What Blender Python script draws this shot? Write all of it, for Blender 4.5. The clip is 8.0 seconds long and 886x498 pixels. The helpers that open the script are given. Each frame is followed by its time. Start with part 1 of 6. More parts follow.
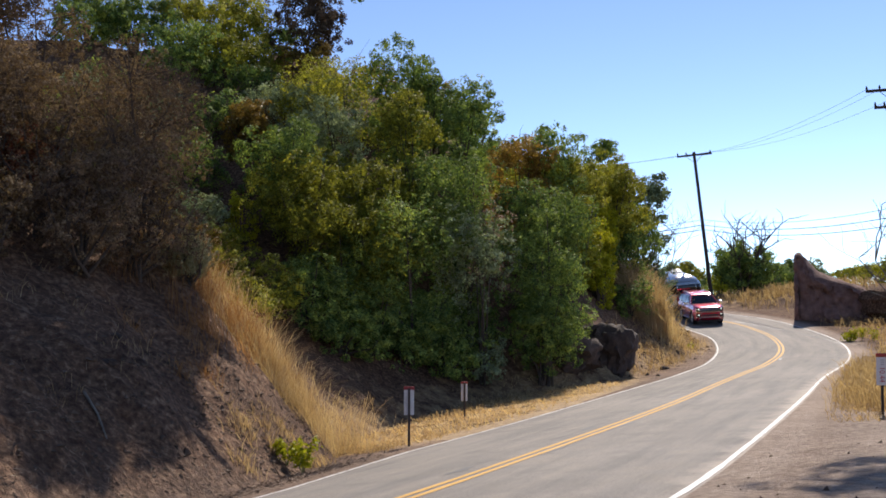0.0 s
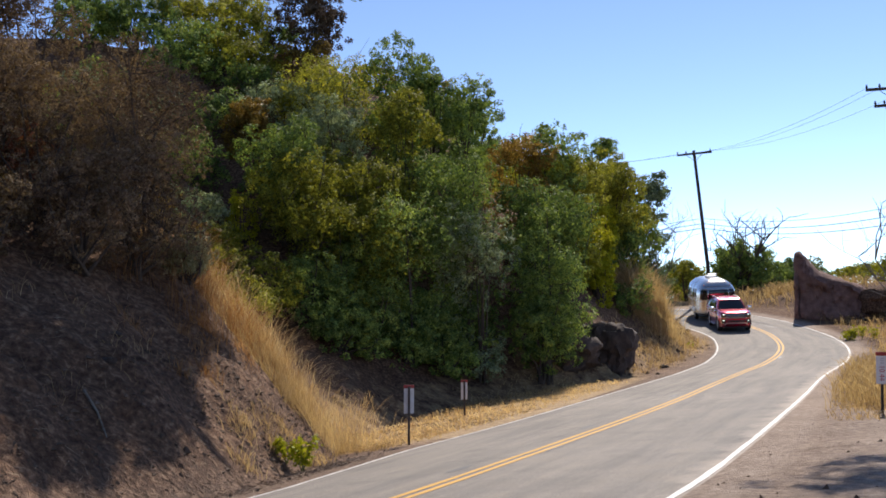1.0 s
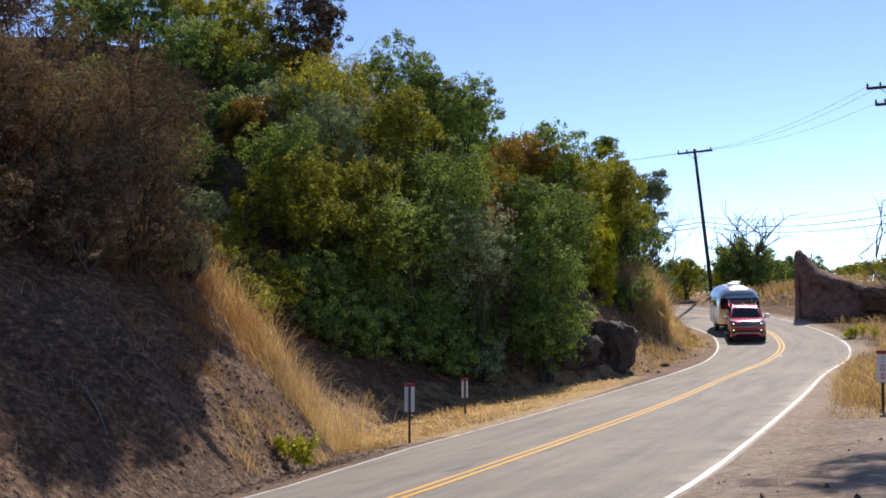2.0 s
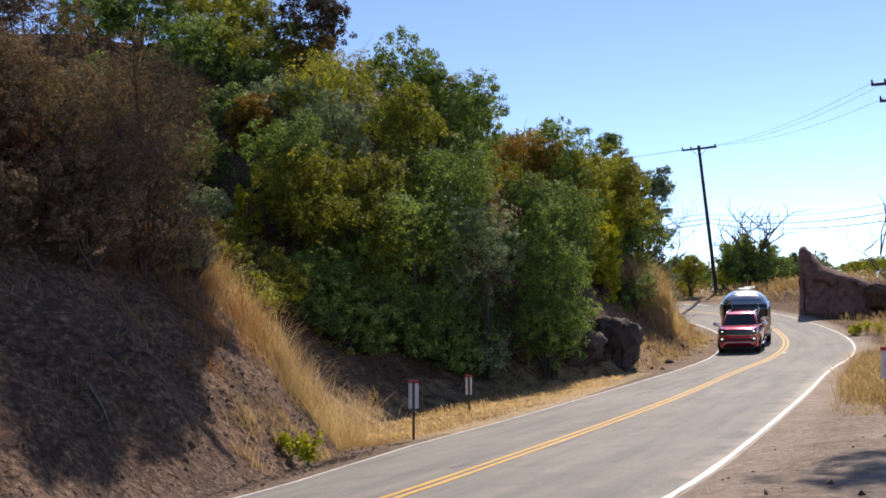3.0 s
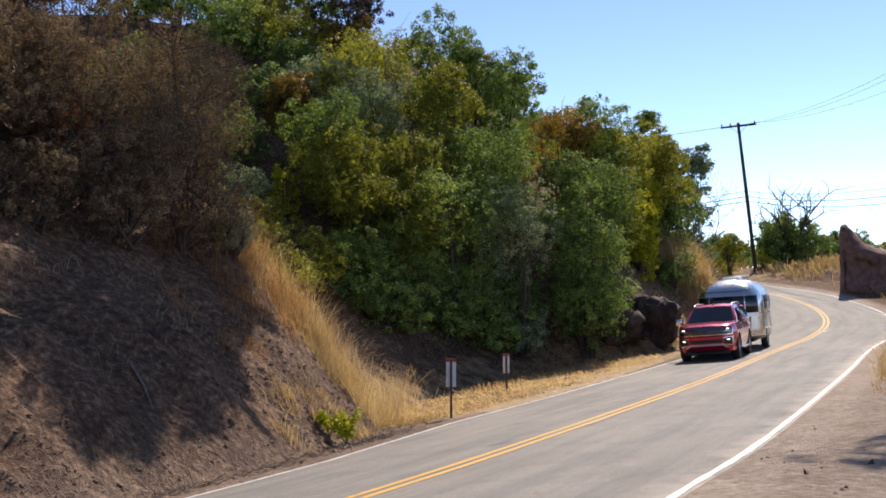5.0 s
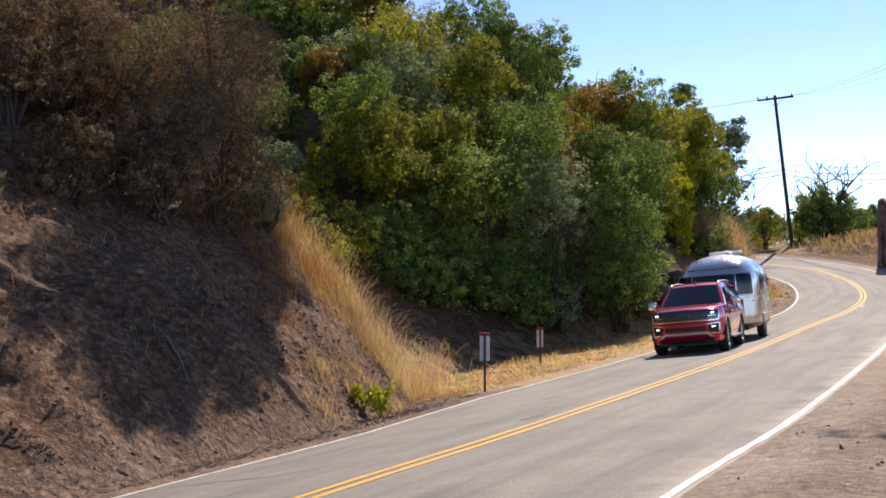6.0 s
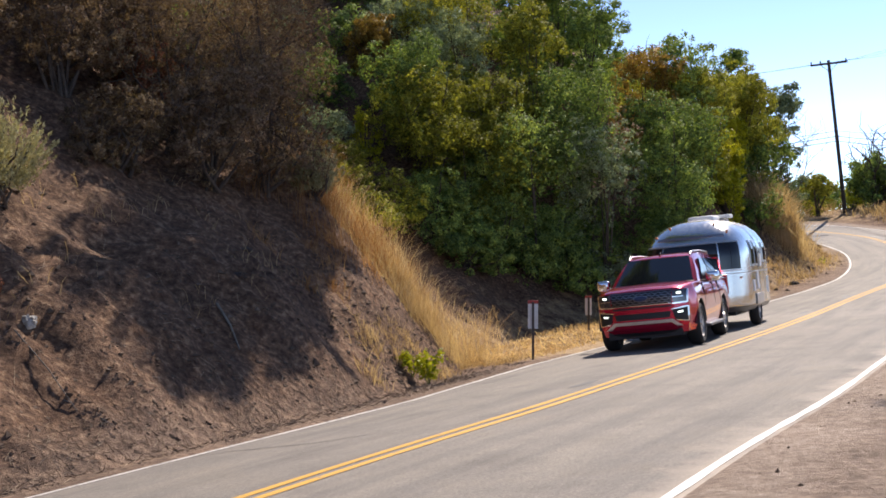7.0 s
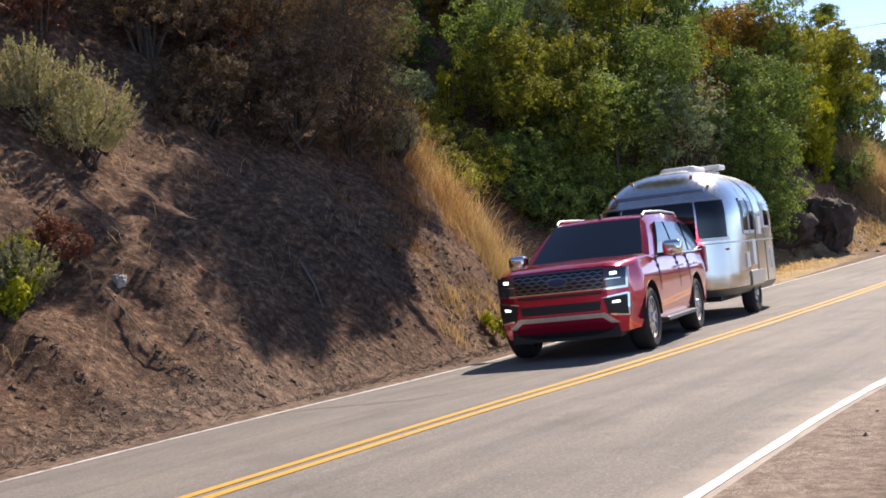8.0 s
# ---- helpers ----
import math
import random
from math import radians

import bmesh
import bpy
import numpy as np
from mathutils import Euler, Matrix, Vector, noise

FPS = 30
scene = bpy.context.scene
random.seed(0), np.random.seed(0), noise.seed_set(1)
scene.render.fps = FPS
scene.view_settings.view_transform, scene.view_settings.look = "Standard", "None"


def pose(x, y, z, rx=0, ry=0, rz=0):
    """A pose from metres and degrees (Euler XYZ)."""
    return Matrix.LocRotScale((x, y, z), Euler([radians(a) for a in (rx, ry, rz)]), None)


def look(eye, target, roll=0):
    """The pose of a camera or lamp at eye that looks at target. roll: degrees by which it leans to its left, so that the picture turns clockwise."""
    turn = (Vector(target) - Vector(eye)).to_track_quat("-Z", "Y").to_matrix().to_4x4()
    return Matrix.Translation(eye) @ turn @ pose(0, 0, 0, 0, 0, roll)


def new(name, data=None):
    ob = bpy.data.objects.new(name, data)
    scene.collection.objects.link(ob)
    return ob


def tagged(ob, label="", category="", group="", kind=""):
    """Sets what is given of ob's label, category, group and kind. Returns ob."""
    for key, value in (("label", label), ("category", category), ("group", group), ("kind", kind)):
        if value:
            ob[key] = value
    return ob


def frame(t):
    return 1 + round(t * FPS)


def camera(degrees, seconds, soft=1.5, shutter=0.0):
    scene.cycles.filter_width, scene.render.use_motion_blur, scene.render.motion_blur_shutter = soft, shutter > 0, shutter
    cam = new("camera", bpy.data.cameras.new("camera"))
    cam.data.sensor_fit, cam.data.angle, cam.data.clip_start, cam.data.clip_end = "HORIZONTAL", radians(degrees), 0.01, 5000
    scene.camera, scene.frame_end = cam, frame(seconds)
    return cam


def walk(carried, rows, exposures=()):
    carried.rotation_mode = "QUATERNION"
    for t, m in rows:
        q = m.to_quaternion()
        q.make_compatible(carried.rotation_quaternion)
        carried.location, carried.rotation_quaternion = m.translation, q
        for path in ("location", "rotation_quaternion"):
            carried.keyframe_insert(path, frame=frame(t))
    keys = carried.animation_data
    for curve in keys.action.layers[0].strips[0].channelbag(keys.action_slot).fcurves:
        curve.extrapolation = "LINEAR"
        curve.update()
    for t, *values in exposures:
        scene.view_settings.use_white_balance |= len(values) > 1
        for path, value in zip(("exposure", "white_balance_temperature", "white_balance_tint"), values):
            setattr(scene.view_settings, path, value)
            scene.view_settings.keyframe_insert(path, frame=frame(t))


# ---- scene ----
# One camera on a tripod beside the road; it only pans and tilts.
EYE = 1.34
cam = camera(40.4, 8.0, soft=1.7)
ROWS = [
    (0.0, 0.0, 3.0, 3.0), (0.5, -0.01, 2.98, 3.0), (1.0, 0.0, 2.93, 2.99), (1.5, 0.01, 2.89, 2.98),
    (3.0, 0.23, 2.71, 2.99), (3.5, 0.45, 2.57, 3.0), (4.0, 0.81, 2.4, 3.0), (5.5, 2.85, 1.3, 3.02),
    (6.0, 3.72, 0.65, 3.02), (6.5, 4.77, -0.11, 3.02), (7.0, 6.09, -0.76, 3.04), (7.5, 7.67, -1.52, 3.07),
    (8.0, 10.09, -2.44, 3.12),
]
walk(cam, [(t, pose(0, 0, EYE, 0, 0, yaw) @ pose(0, 0, 0, pitch) @ pose(0, 0, 0, 0, roll) @ pose(0, 0, 0, 90)) for t, yaw, pitch, roll in ROWS],
     exposures=[(0.0, 0.30, 6600, 14), (1.5, 0.30, 6600, 14), (4.0, 0.38, 6650, 14), (5.5, 0.46, 6700, 15), (8.0, 0.66, 6850, 16)])

# Clear afternoon: sun high, ahead and to the right of the lens.
SUN_AZ, SUN_EL = 20, 43.0     # degrees clockwise from +y, and above the horizon
world = bpy.data.worlds.new("world")
scene.world = world
world.use_nodes = True
sky = world.node_tree.nodes.new("ShaderNodeTexSky")
sky.sky_type, sky.sun_disc = "NISHITA", False
sky.sun_elevation, sky.sun_rotation = radians(SUN_EL), radians(SUN_AZ)
sky.air_density, sky.dust_density, sky.ozone_density = 0.40, 0.0, 1.0
tint = world.node_tree.nodes.new("ShaderNodeMix")
tint.data_type, tint.blend_type = "RGBA", "MULTIPLY"
tint.inputs[0].default_value, tint.inputs[7].default_value = 1.0, (0.94, 0.965, 0.985, 1)
world.node_tree.links.new(sky.outputs[0], tint.inputs[6])
world.node_tree.links.new(tint.outputs[2], world.node_tree.nodes["Background"].inputs[0])
world.node_tree.nodes["Background"].inputs[1].default_value = 0.185
sun_data = bpy.data.lights.new("sun", "SUN")
sun_data.energy, sun_data.angle, sun_data.color = 5.0, radians(0.53), (1.0, 0.93, 0.82)
sun = new("sun", sun_data)
sun_way = Vector((math.sin(radians(SUN_AZ)) * math.cos(radians(SUN_EL)), math.cos(radians(SUN_AZ)) * math.cos(radians(SUN_EL)), math.sin(radians(SUN_EL))))
sun.matrix_basis = look(sun_way * 200, (0, 0, 0))


# ---- materials ----
def nodes_of(name):
    m = bpy.data.materials.new(name)
    m.use_nodes = True
    return m, m.node_tree.nodes, m.node_tree.links, m.node_tree.nodes["Principled BSDF"]


def ramp(ns, stops):
    r = ns.new("ShaderNodeValToRGB")
    while len(r.color_ramp.elements) < len(stops):
        r.color_ramp.elements.new(0.5)
    for e, (p, c) in zip(r.color_ramp.elements, stops):
        e.position, e.color = p, (*c, 1)
    return r


def noise_node(ns, ls, scale, detail=5, rough=0.6, space="Object", stretch=None):
    tc = ns.new("ShaderNodeTexCoord")
    n = ns.new("ShaderNodeTexNoise")
    n.inputs["Scale"].default_value, n.inputs["Detail"].default_value, n.inputs["Roughness"].default_value = scale, detail, rough
    if stretch:
        mp = ns.new("ShaderNodeMapping")
        mp.inputs["Scale"].default_value = stretch
        ls.new(tc.outputs[space], mp.inputs[0])
        ls.new(mp.outputs[0], n.inputs[0])
    else:
        ls.new(tc.outputs[space], n.inputs[0])
    return n


def mix(ns, ls, fac, a, b, mode="MIX"):
    """Colour mix; fac, a and b are sockets or values."""
    m = ns.new("ShaderNodeMix")
    m.data_type, m.blend_type = "RGBA", mode
    for v, sock in ((fac, m.inputs[0]), (a, m.inputs[6]), (b, m.inputs[7])):
        if isinstance(v, (int, float)):
            sock.default_value = v
        elif isinstance(v, tuple):
            sock.default_value = (*v, 1)
        else:
            ls.new(v, sock)
    return m.outputs[2]


def bump(ns, ls, b, height_socket, strength, distance):
    n = ns.new("ShaderNodeBump")
    n.inputs["Strength"].default_value, n.inputs["Distance"].default_value = strength, distance
    ls.new(height_socket, n.inputs["Height"])
    ls.new(n.outputs[0], b.inputs["Normal"])


def surface(name, stops, fine, coarse, rough=0.9, relief=0.3, depth=0.02, metal=0.0, spread=0.35):
    """A weathered surface: colours by fine noise, shaded light and dark by coarse noise, with relief."""
    m, ns, ls, b = nodes_of(name)
    n1, n2 = noise_node(ns, ls, fine, 8, 0.65), noise_node(ns, ls, coarse, 4)
    r = ramp(ns, stops)
    ls.new(n1.outputs[0], r.inputs[0])
    r2 = ramp(ns, [(0.3, (1 - spread,) * 3), (0.7, (1.0,) * 3)])
    ls.new(n2.outputs[0], r2.inputs[0])
    ls.new(mix(ns, ls, 1.0, r.outputs[0], r2.outputs[0], "MULTIPLY"), b.inputs["Base Color"])
    b.inputs["Roughness"].default_value, b.inputs["Metallic"].default_value = rough, metal
    if relief:
        bump(ns, ls, b, n1.outputs[0], relief, depth)
    return m


def leaf_material(name, dark, mid, light, through_light=0.35, rough=0.5, spread=0.36):
    """Leaves that vary from one to the next, with light passing through them."""
    m, ns, ls, b = nodes_of(name)
    g = ns.new("ShaderNodeNewGeometry")
    n = noise_node(ns, ls, 0.9, 3)
    r = ramp(ns, [(0.0, dark), (0.5, mid), (1.0, light)])
    add = ns.new("ShaderNodeMath")
    add.operation = "MULTIPLY_ADD"
    ls.new(g.outputs["Random Per Island"], add.inputs[0])
    add.inputs[1].default_value = 0.55
    sub = ns.new("ShaderNodeMath")
    sub.operation = "MULTIPLY_ADD"
    ls.new(n.outputs[0], sub.inputs[0])
    sub.inputs[1].default_value, sub.inputs[2].default_value = 1.4, -0.45
    ls.new(sub.outputs[0], add.inputs[2])
    ls.new(add.outputs[0], r.inputs[0])
    own = ns.new("ShaderNodeObjectInfo")
    plant = ramp(ns, [(0.0, (1 - spread, 1 - 0.9 * spread, 1 - 0.9 * spread)), (0.5, (1 - 0.15 * spread,) * 3), (1.0, (1.0, 1.0, 1.0))])
    ls.new(own.outputs["Random"], plant.inputs[0])
    col = mix(ns, ls, 1.0, r.outputs[0], plant.outputs[0], "MULTIPLY")
    ls.new(col, b.inputs["Base Color"])
    b.inputs["Roughness"].default_value = rough
    b.inputs["Specular IOR Level"].default_value = 0.06
    t = ns.new("ShaderNodeBsdfTranslucent")
    ls.new(mix(ns, ls, 1.0, col, (1.0, 0.96, 0.6), "MULTIPLY"), t.inputs[0])
    s = ns.new("ShaderNodeMixShader")
    s.inputs[0].default_value = through_light
    ls.new(b.outputs[0], s.inputs[1])
    ls.new(t.outputs[0], s.inputs[2])
    ls.new(s.outputs[0], ns["Material Output"].inputs[0])
    return m


def plain(name, colour, rough=0.5, metal=0.0, coat=0.0, vary=0.12, scale=30.0):
    """Paint, rubber or metal with a faint mottling."""
    m, ns, ls, b = nodes_of(name)
    n = noise_node(ns, ls, scale, 4)
    lo, hi = tuple(c * (1 - vary) for c in colour), tuple(min(c * (1 + vary), 1) for c in colour)
    r = ramp(ns, [(0.3, lo), (0.7, hi)])
    ls.new(n.outputs[0], r.inputs[0])
    ls.new(r.outputs[0], b.inputs["Base Color"])
    b.inputs["Roughness"].default_value, b.inputs["Metallic"].default_value = rough, metal
    b.inputs["Coat Weight"].default_value, b.inputs["Coat Roughness"].default_value = coat, 0.05
    return m


LEAVES = {
    "olive": leaf_material("olive_leaves", (0.070, 0.080, 0.022), (0.265, 0.275, 0.045), (0.66, 0.64, 0.08), 0.42, 0.6),
    "green": leaf_material("green_leaves", (0.0455, 0.0875, 0.0392), (0.184, 0.271, 0.0784), (0.525, 0.63, 0.137), 0.4, 0.6),
    "grey": leaf_material("grey_green_leaves", (0.0788, 0.108, 0.0745), (0.263, 0.324, 0.186), (0.56, 0.647, 0.372), 0.35, 0.6),
    "rust": leaf_material("rusty_leaves", (0.095, 0.060, 0.020), (0.29, 0.185, 0.045), (0.52, 0.34, 0.075), 0.42),
    "lime": leaf_material("bright_leaves", (0.169, 0.181, 0.0135), (0.435, 0.446, 0.027), (0.7, 0.664, 0.0541), 0.45),
    "bare": leaf_material("withered_leaves", (0.080, 0.056, 0.046), (0.205, 0.140, 0.092), (0.41, 0.285, 0.155), 0.28, 0.8),
    "red": leaf_material("reddish_leaves", (0.105, 0.0385, 0.0274), (0.245, 0.0963, 0.0588), (0.42, 0.193, 0.118), 0.25, 0.8),
    "sage": leaf_material("pale_sage_leaves", (0.18, 0.158, 0.0756), (0.375, 0.345, 0.185), (0.63, 0.6, 0.37), 0.3, 0.7),
    "pine": leaf_material("dark_needles", (0.0406, 0.0325, 0.0255), (0.0975, 0.0731, 0.051), (0.195, 0.122, 0.0728), 0.15, 0.8),
}
STRAW = leaf_material("dry_straw", (0.17, 0.108, 0.062), (0.45, 0.31, 0.18), (0.72, 0.55, 0.36), 0.55, 0.6, 0.1)
PALE_GRASS = leaf_material("pale_grass", (0.34, 0.22, 0.12), (0.64, 0.46, 0.27), (0.78, 0.62, 0.41), 0.55, 0.6, 0.1)
RUSTY_GRASS = leaf_material("rusty_grass", (0.14, 0.06, 0.028), (0.36, 0.18, 0.08), (0.58, 0.34, 0.17), 0.55, 0.6, 0.1)
BARK = surface("bark", [(0.3, (0.05, 0.035, 0.026)), (0.7, (0.14, 0.105, 0.08))], 14, 2, 0.95, 0.6, 0.02)
BONE = surface("bleached_wood", [(0.3, (0.12, 0.10, 0.08)), (0.7, (0.28, 0.25, 0.21))], 14, 2, 0.95, 0.6, 0.02)
ROCK = surface("red_brown_rock", [(0.25, (0.12, 0.062, 0.05)), (0.5, (0.24, 0.13, 0.10)), (0.75, (0.36, 0.21, 0.165))], 2.6, 0.5, 0.95, 0.9, 0.12)

DARK_ROCK = surface("dark_rock", [(0.25, (0.028, 0.019, 0.015)), (0.5, (0.075, 0.052, 0.041)), (0.78, (0.16, 0.115, 0.09))], 3, 0.6, 0.95, 0.9, 0.08)


def ground_material():
    m, ns, ls, b = nodes_of("dry_earth")
    fine, mid, big = noise_node(ns, ls, 9, 10, 0.7), noise_node(ns, ls, 1.6, 8, 0.65), noise_node(ns, ls, 0.28, 4)
    soil = ramp(ns, [(0.28, (0.042, 0.025, 0.017)), (0.43, (0.105, 0.061, 0.040)), (0.54, (0.190, 0.112, 0.070)), (0.68, (0.38, 0.25, 0.155))])
    ls.new(fine.outputs[0], soil.inputs[0])
    tint = ramp(ns, [(0.3, (0.6, 0.55, 0.52)), (0.55, (1, 1, 1)), (0.75, (1.0, 0.85, 0.68))])
    ls.new(mid.outputs[0], tint.inputs[0])
    col = mix(ns, ls, 1.0, soil.outputs[0], tint.outputs[0], "MULTIPLY")
    # straw litter lies where the vertex layer says so
    at = ns.new("ShaderNodeAttribute")
    at.attribute_name = "litter"
    litter = noise_node(ns, ls, 5, 9, 0.75, stretch=(1, 1, 3))
    straw = ramp(ns, [(0.3, (0.20, 0.12, 0.055)), (0.5, (0.45, 0.31, 0.155)), (0.7, (0.68, 0.53, 0.32))])
    ls.new(litter.outputs[0], straw.inputs[0])
    edge = ns.new("ShaderNodeMath")
    edge.operation = "MULTIPLY_ADD"
    ls.new(mid.outputs[0], edge.inputs[0])
    edge.inputs[1].default_value = 1.6
    ls.new(at.outputs["Fac"], edge.inputs[2])
    cut = ramp(ns, [(1.02, (0, 0, 0)), (1.35, (1, 1, 1))])
    cut.color_ramp.elements[0].position, cut.color_ramp.elements[1].position = 0.62, 0.9
    half = ns.new("ShaderNodeMath")
    half.operation = "MULTIPLY"
    half.inputs[1].default_value = 0.55
    ls.new(edge.outputs[0], half.inputs[0])
    ls.new(half.outputs[0], cut.inputs[0])
    col = mix(ns, ls, cut.outputs[0], col, straw.outputs[0])
    # pale dusty gravel beside the tarmac
    dust = ns.new("ShaderNodeAttribute")
    dust.attribute_name = "dust"
    dr = ramp(ns, [(0.3, (0.24, 0.178, 0.138)), (0.55, (0.43, 0.34, 0.27)), (0.8, (0.62, 0.52, 0.43))])
    ls.new(fine.outputs[0], dr.inputs[0])
    dmul = ns.new("ShaderNodeMath")
    dmul.operation = "MULTIPLY"
    dn = ramp(ns, [(0.3, (0.75,) * 3), (0.6, (1,) * 3)])
    ls.new(mid.outputs[0], dn.inputs[0])
    ls.new(dust.outputs["Fac"], dmul.inputs[0])
    ls.new(dn.outputs[0], dmul.inputs[1])
    col = mix(ns, ls, dmul.outputs[0], col, dr.outputs[0])
    wide = ramp(ns, [(0.3, (0.75,) * 3), (0.7, (1.05,) * 3)])
    ls.new(big.outputs[0], wide.inputs[0])
    ls.new(mix(ns, ls, 1.0, col, wide.outputs[0], "MULTIPLY"), b.inputs["Base Color"])
    b.inputs["Roughness"].default_value = 0.95
    b.inputs["Specular IOR Level"].default_value = 0.15
    bump(ns, ls, b, fine.outputs[0], 1.0, 0.065)
    return m


def asphalt_material():
    m, ns, ls, b = nodes_of("asphalt")
    grain, patch, wide = noise_node(ns, ls, 45, 8, 0.85), noise_node(ns, ls, 1.1, 7, 0.65), noise_node(ns, ls, 0.16, 4)
    r = ramp(ns, [(0.32, (0.102, 0.089, 0.077)), (0.5, (0.212, 0.190, 0.166)), (0.68, (0.38, 0.345, 0.302))])
    ls.new(grain.outputs[0], r.inputs[0])
    p = ramp(ns, [(0.3, (0.76, 0.75, 0.75)), (0.5, (0.96, 0.96, 0.96)), (0.72, (1.0, 0.97, 0.92))])
    ls.new(patch.outputs[0], p.inputs[0])
    w = ramp(ns, [(0.35, (0.84,) * 3), (0.65, (1,) * 3)])
    ls.new(wide.outputs[0], w.inputs[0])
    col = mix(ns, ls, 1.0, r.outputs[0], p.outputs[0], "MULTIPLY")
    col = mix(ns, ls, 1.0, col, w.outputs[0], "MULTIPLY")
    # wear drawn out along the lanes, and pale dust over the valley edge
    along, across = ns.new("ShaderNodeAttribute"), ns.new("ShaderNodeAttribute")
    along.attribute_name, across.attribute_name = "along", "across"
    xyz = ns.new("ShaderNodeCombineXYZ")
    ls.new(along.outputs["Fac"], xyz.inputs[0])
    ls.new(across.outputs["Fac"], xyz.inputs[1])
    mp = ns.new("ShaderNodeMapping")
    mp.inputs["Scale"].default_value = (0.10, 1.5, 1)
    ls.new(xyz.outputs[0], mp.inputs[0])
    streak = ns.new("ShaderNodeTexNoise")
    streak.inputs["Scale"].default_value, streak.inputs["Detail"].default_value, streak.inputs["Roughness"].default_value = 1.3, 6, 0.65
    ls.new(mp.outputs[0], streak.inputs[0])
    sr = ramp(ns, [(0.34, (0.70, 0.70, 0.72)), (0.5, (0.95, 0.94, 0.93)), (0.66, (1.12, 1.10, 1.05))])
    ls.new(streak.outputs[0], sr.inputs[0])
    col = mix(ns, ls, 1.0, col, sr.outputs[0], "MULTIPLY")
    edge = ns.new("ShaderNodeMath")
    edge.operation = "MULTIPLY_ADD"
    ls.new(patch.outputs[0], edge.inputs[0])
    edge.inputs[1].default_value = -0.9
    ls.new(across.outputs["Fac"], edge.inputs[2])
    span = ns.new("ShaderNodeMapRange")
    span.inputs["From Min"].default_value, span.inputs["From Max"].default_value = -3.45, -4.0
    span.inputs["To Min"].default_value, span.inputs["To Max"].default_value = 0.0, 0.85
    ls.new(edge.outputs[0], span.inputs[0])
    ls.new(mix(ns, ls, span.outputs[0], col, (0.46, 0.385, 0.31)), b.inputs["Base Color"])
    b.inputs["Roughness"].default_value = 0.85
    bump(ns, ls, b, grain.outputs[0], 0.6, 0.008)
    return m


def line_material(name, colour, worn):
    """Road paint, chipped so that the asphalt shows in places."""
    m, ns, ls, b = nodes_of(name)
    n, g = noise_node(ns, ls, 7, 9, 0.75), noise_node(ns, ls, 60, 4)
    r = ramp(ns, [(worn, (0.17, 0.16, 0.15)), (worn + 0.06, colour)])
    ls.new(n.outputs[0], r.inputs[0])
    d = ramp(ns, [(0.3, (0.8,) * 3), (0.7, (1,) * 3)])
    ls.new(g.outputs[0], d.inputs[0])
    ls.new(mix(ns, ls, 1.0, r.outputs[0], d.outputs[0], "MULTIPLY"), b.inputs["Base Color"])
    b.inputs["Roughness"].default_value = 0.75
    return m


GROUND, ASPHALT = ground_material(), asphalt_material()
WHITE_LINE, YELLOW_LINE = line_material("white_road_paint", (0.78, 0.76, 0.72), 0.36), line_material("yellow_road_paint", (0.62, 0.33, 0.035), 0.33)
FADED_LINE = line_material("faded_white_road_paint", (0.70, 0.67, 0.63), 0.40)
TAR = plain("tar", (0.05, 0.048, 0.047), 0.6)


# ---- mesh helpers ----
def mesh_from(name, verts, faces, material, smooth=False):
    """A mesh from an n x 3 array and an m x 4 (or m x 3) array of corners."""
    verts, faces = np.asarray(verts, np.float32), np.asarray(faces, np.int32)
    me = bpy.data.meshes.new(name)
    k = faces.shape[1]
    me.vertices.add(len(verts))
    me.vertices.foreach_set("co", verts.ravel())
    me.loops.add(faces.size)
    me.loops.foreach_set("vertex_index", faces.ravel())
    me.polygons.add(len(faces))
    me.polygons.foreach_set("loop_start", np.arange(0, faces.size, k, dtype=np.int32))
    me.polygons.foreach_set("use_smooth", np.full(len(faces), smooth))
    me.materials.append(material)
    me.update(calc_edges=True)
    return me


def part(name, bm, material, parent, label="", smooth=False):
    """Links a bmesh as one mesh object under a thing or a part."""
    me = bpy.data.meshes.new(name)
    bm.to_mesh(me)
    bm.free()
    me.materials.append(material)
    if smooth:
        me.polygons.foreach_set("use_smooth", np.full(len(me.polygons), True))
        me.set_sharp_from_angle(angle=radians(38))
    ob = new(name, me)
    ob.parent = parent
    if label:
        tagged(ob, label)
    return ob


def mesh_part(name, me, parent, label=""):
    ob = new(name, me)
    ob.parent = parent
    if label:
        tagged(ob, label)
    return ob


def tube_mesh(name, paths, material, sides=5):
    """Tapered limbs: each path is a list of (x, y, z, radius)."""
    vs, fs = [], []
    for path in paths:
        p = np.array(path, float)
        for i, (x, y, z, r) in enumerate(p):
            t = p[min(i + 1, len(p) - 1), :3] - p[max(i - 1, 0), :3]
            t = t / max(np.linalg.norm(t), 1e-6)
            u = np.cross(t, (0.31, 0.87, 0.38))
            u = u / max(np.linalg.norm(u), 1e-6)
            w = np.cross(t, u)
            for k in range(sides):
                a = 2 * math.pi * k / sides
                vs.append((x, y, z) + r * (math.cos(a) * u + math.sin(a) * w))
        o = len(vs) - len(p) * sides
        for i in range(len(p) - 1):
            for k in range(sides):
                fs.append((o + i * sides + k, o + i * sides + (k + 1) % sides, o + (i + 1) * sides + (k + 1) % sides, o + (i + 1) * sides + k))
    return mesh_from(name, vs, fs, material, True)
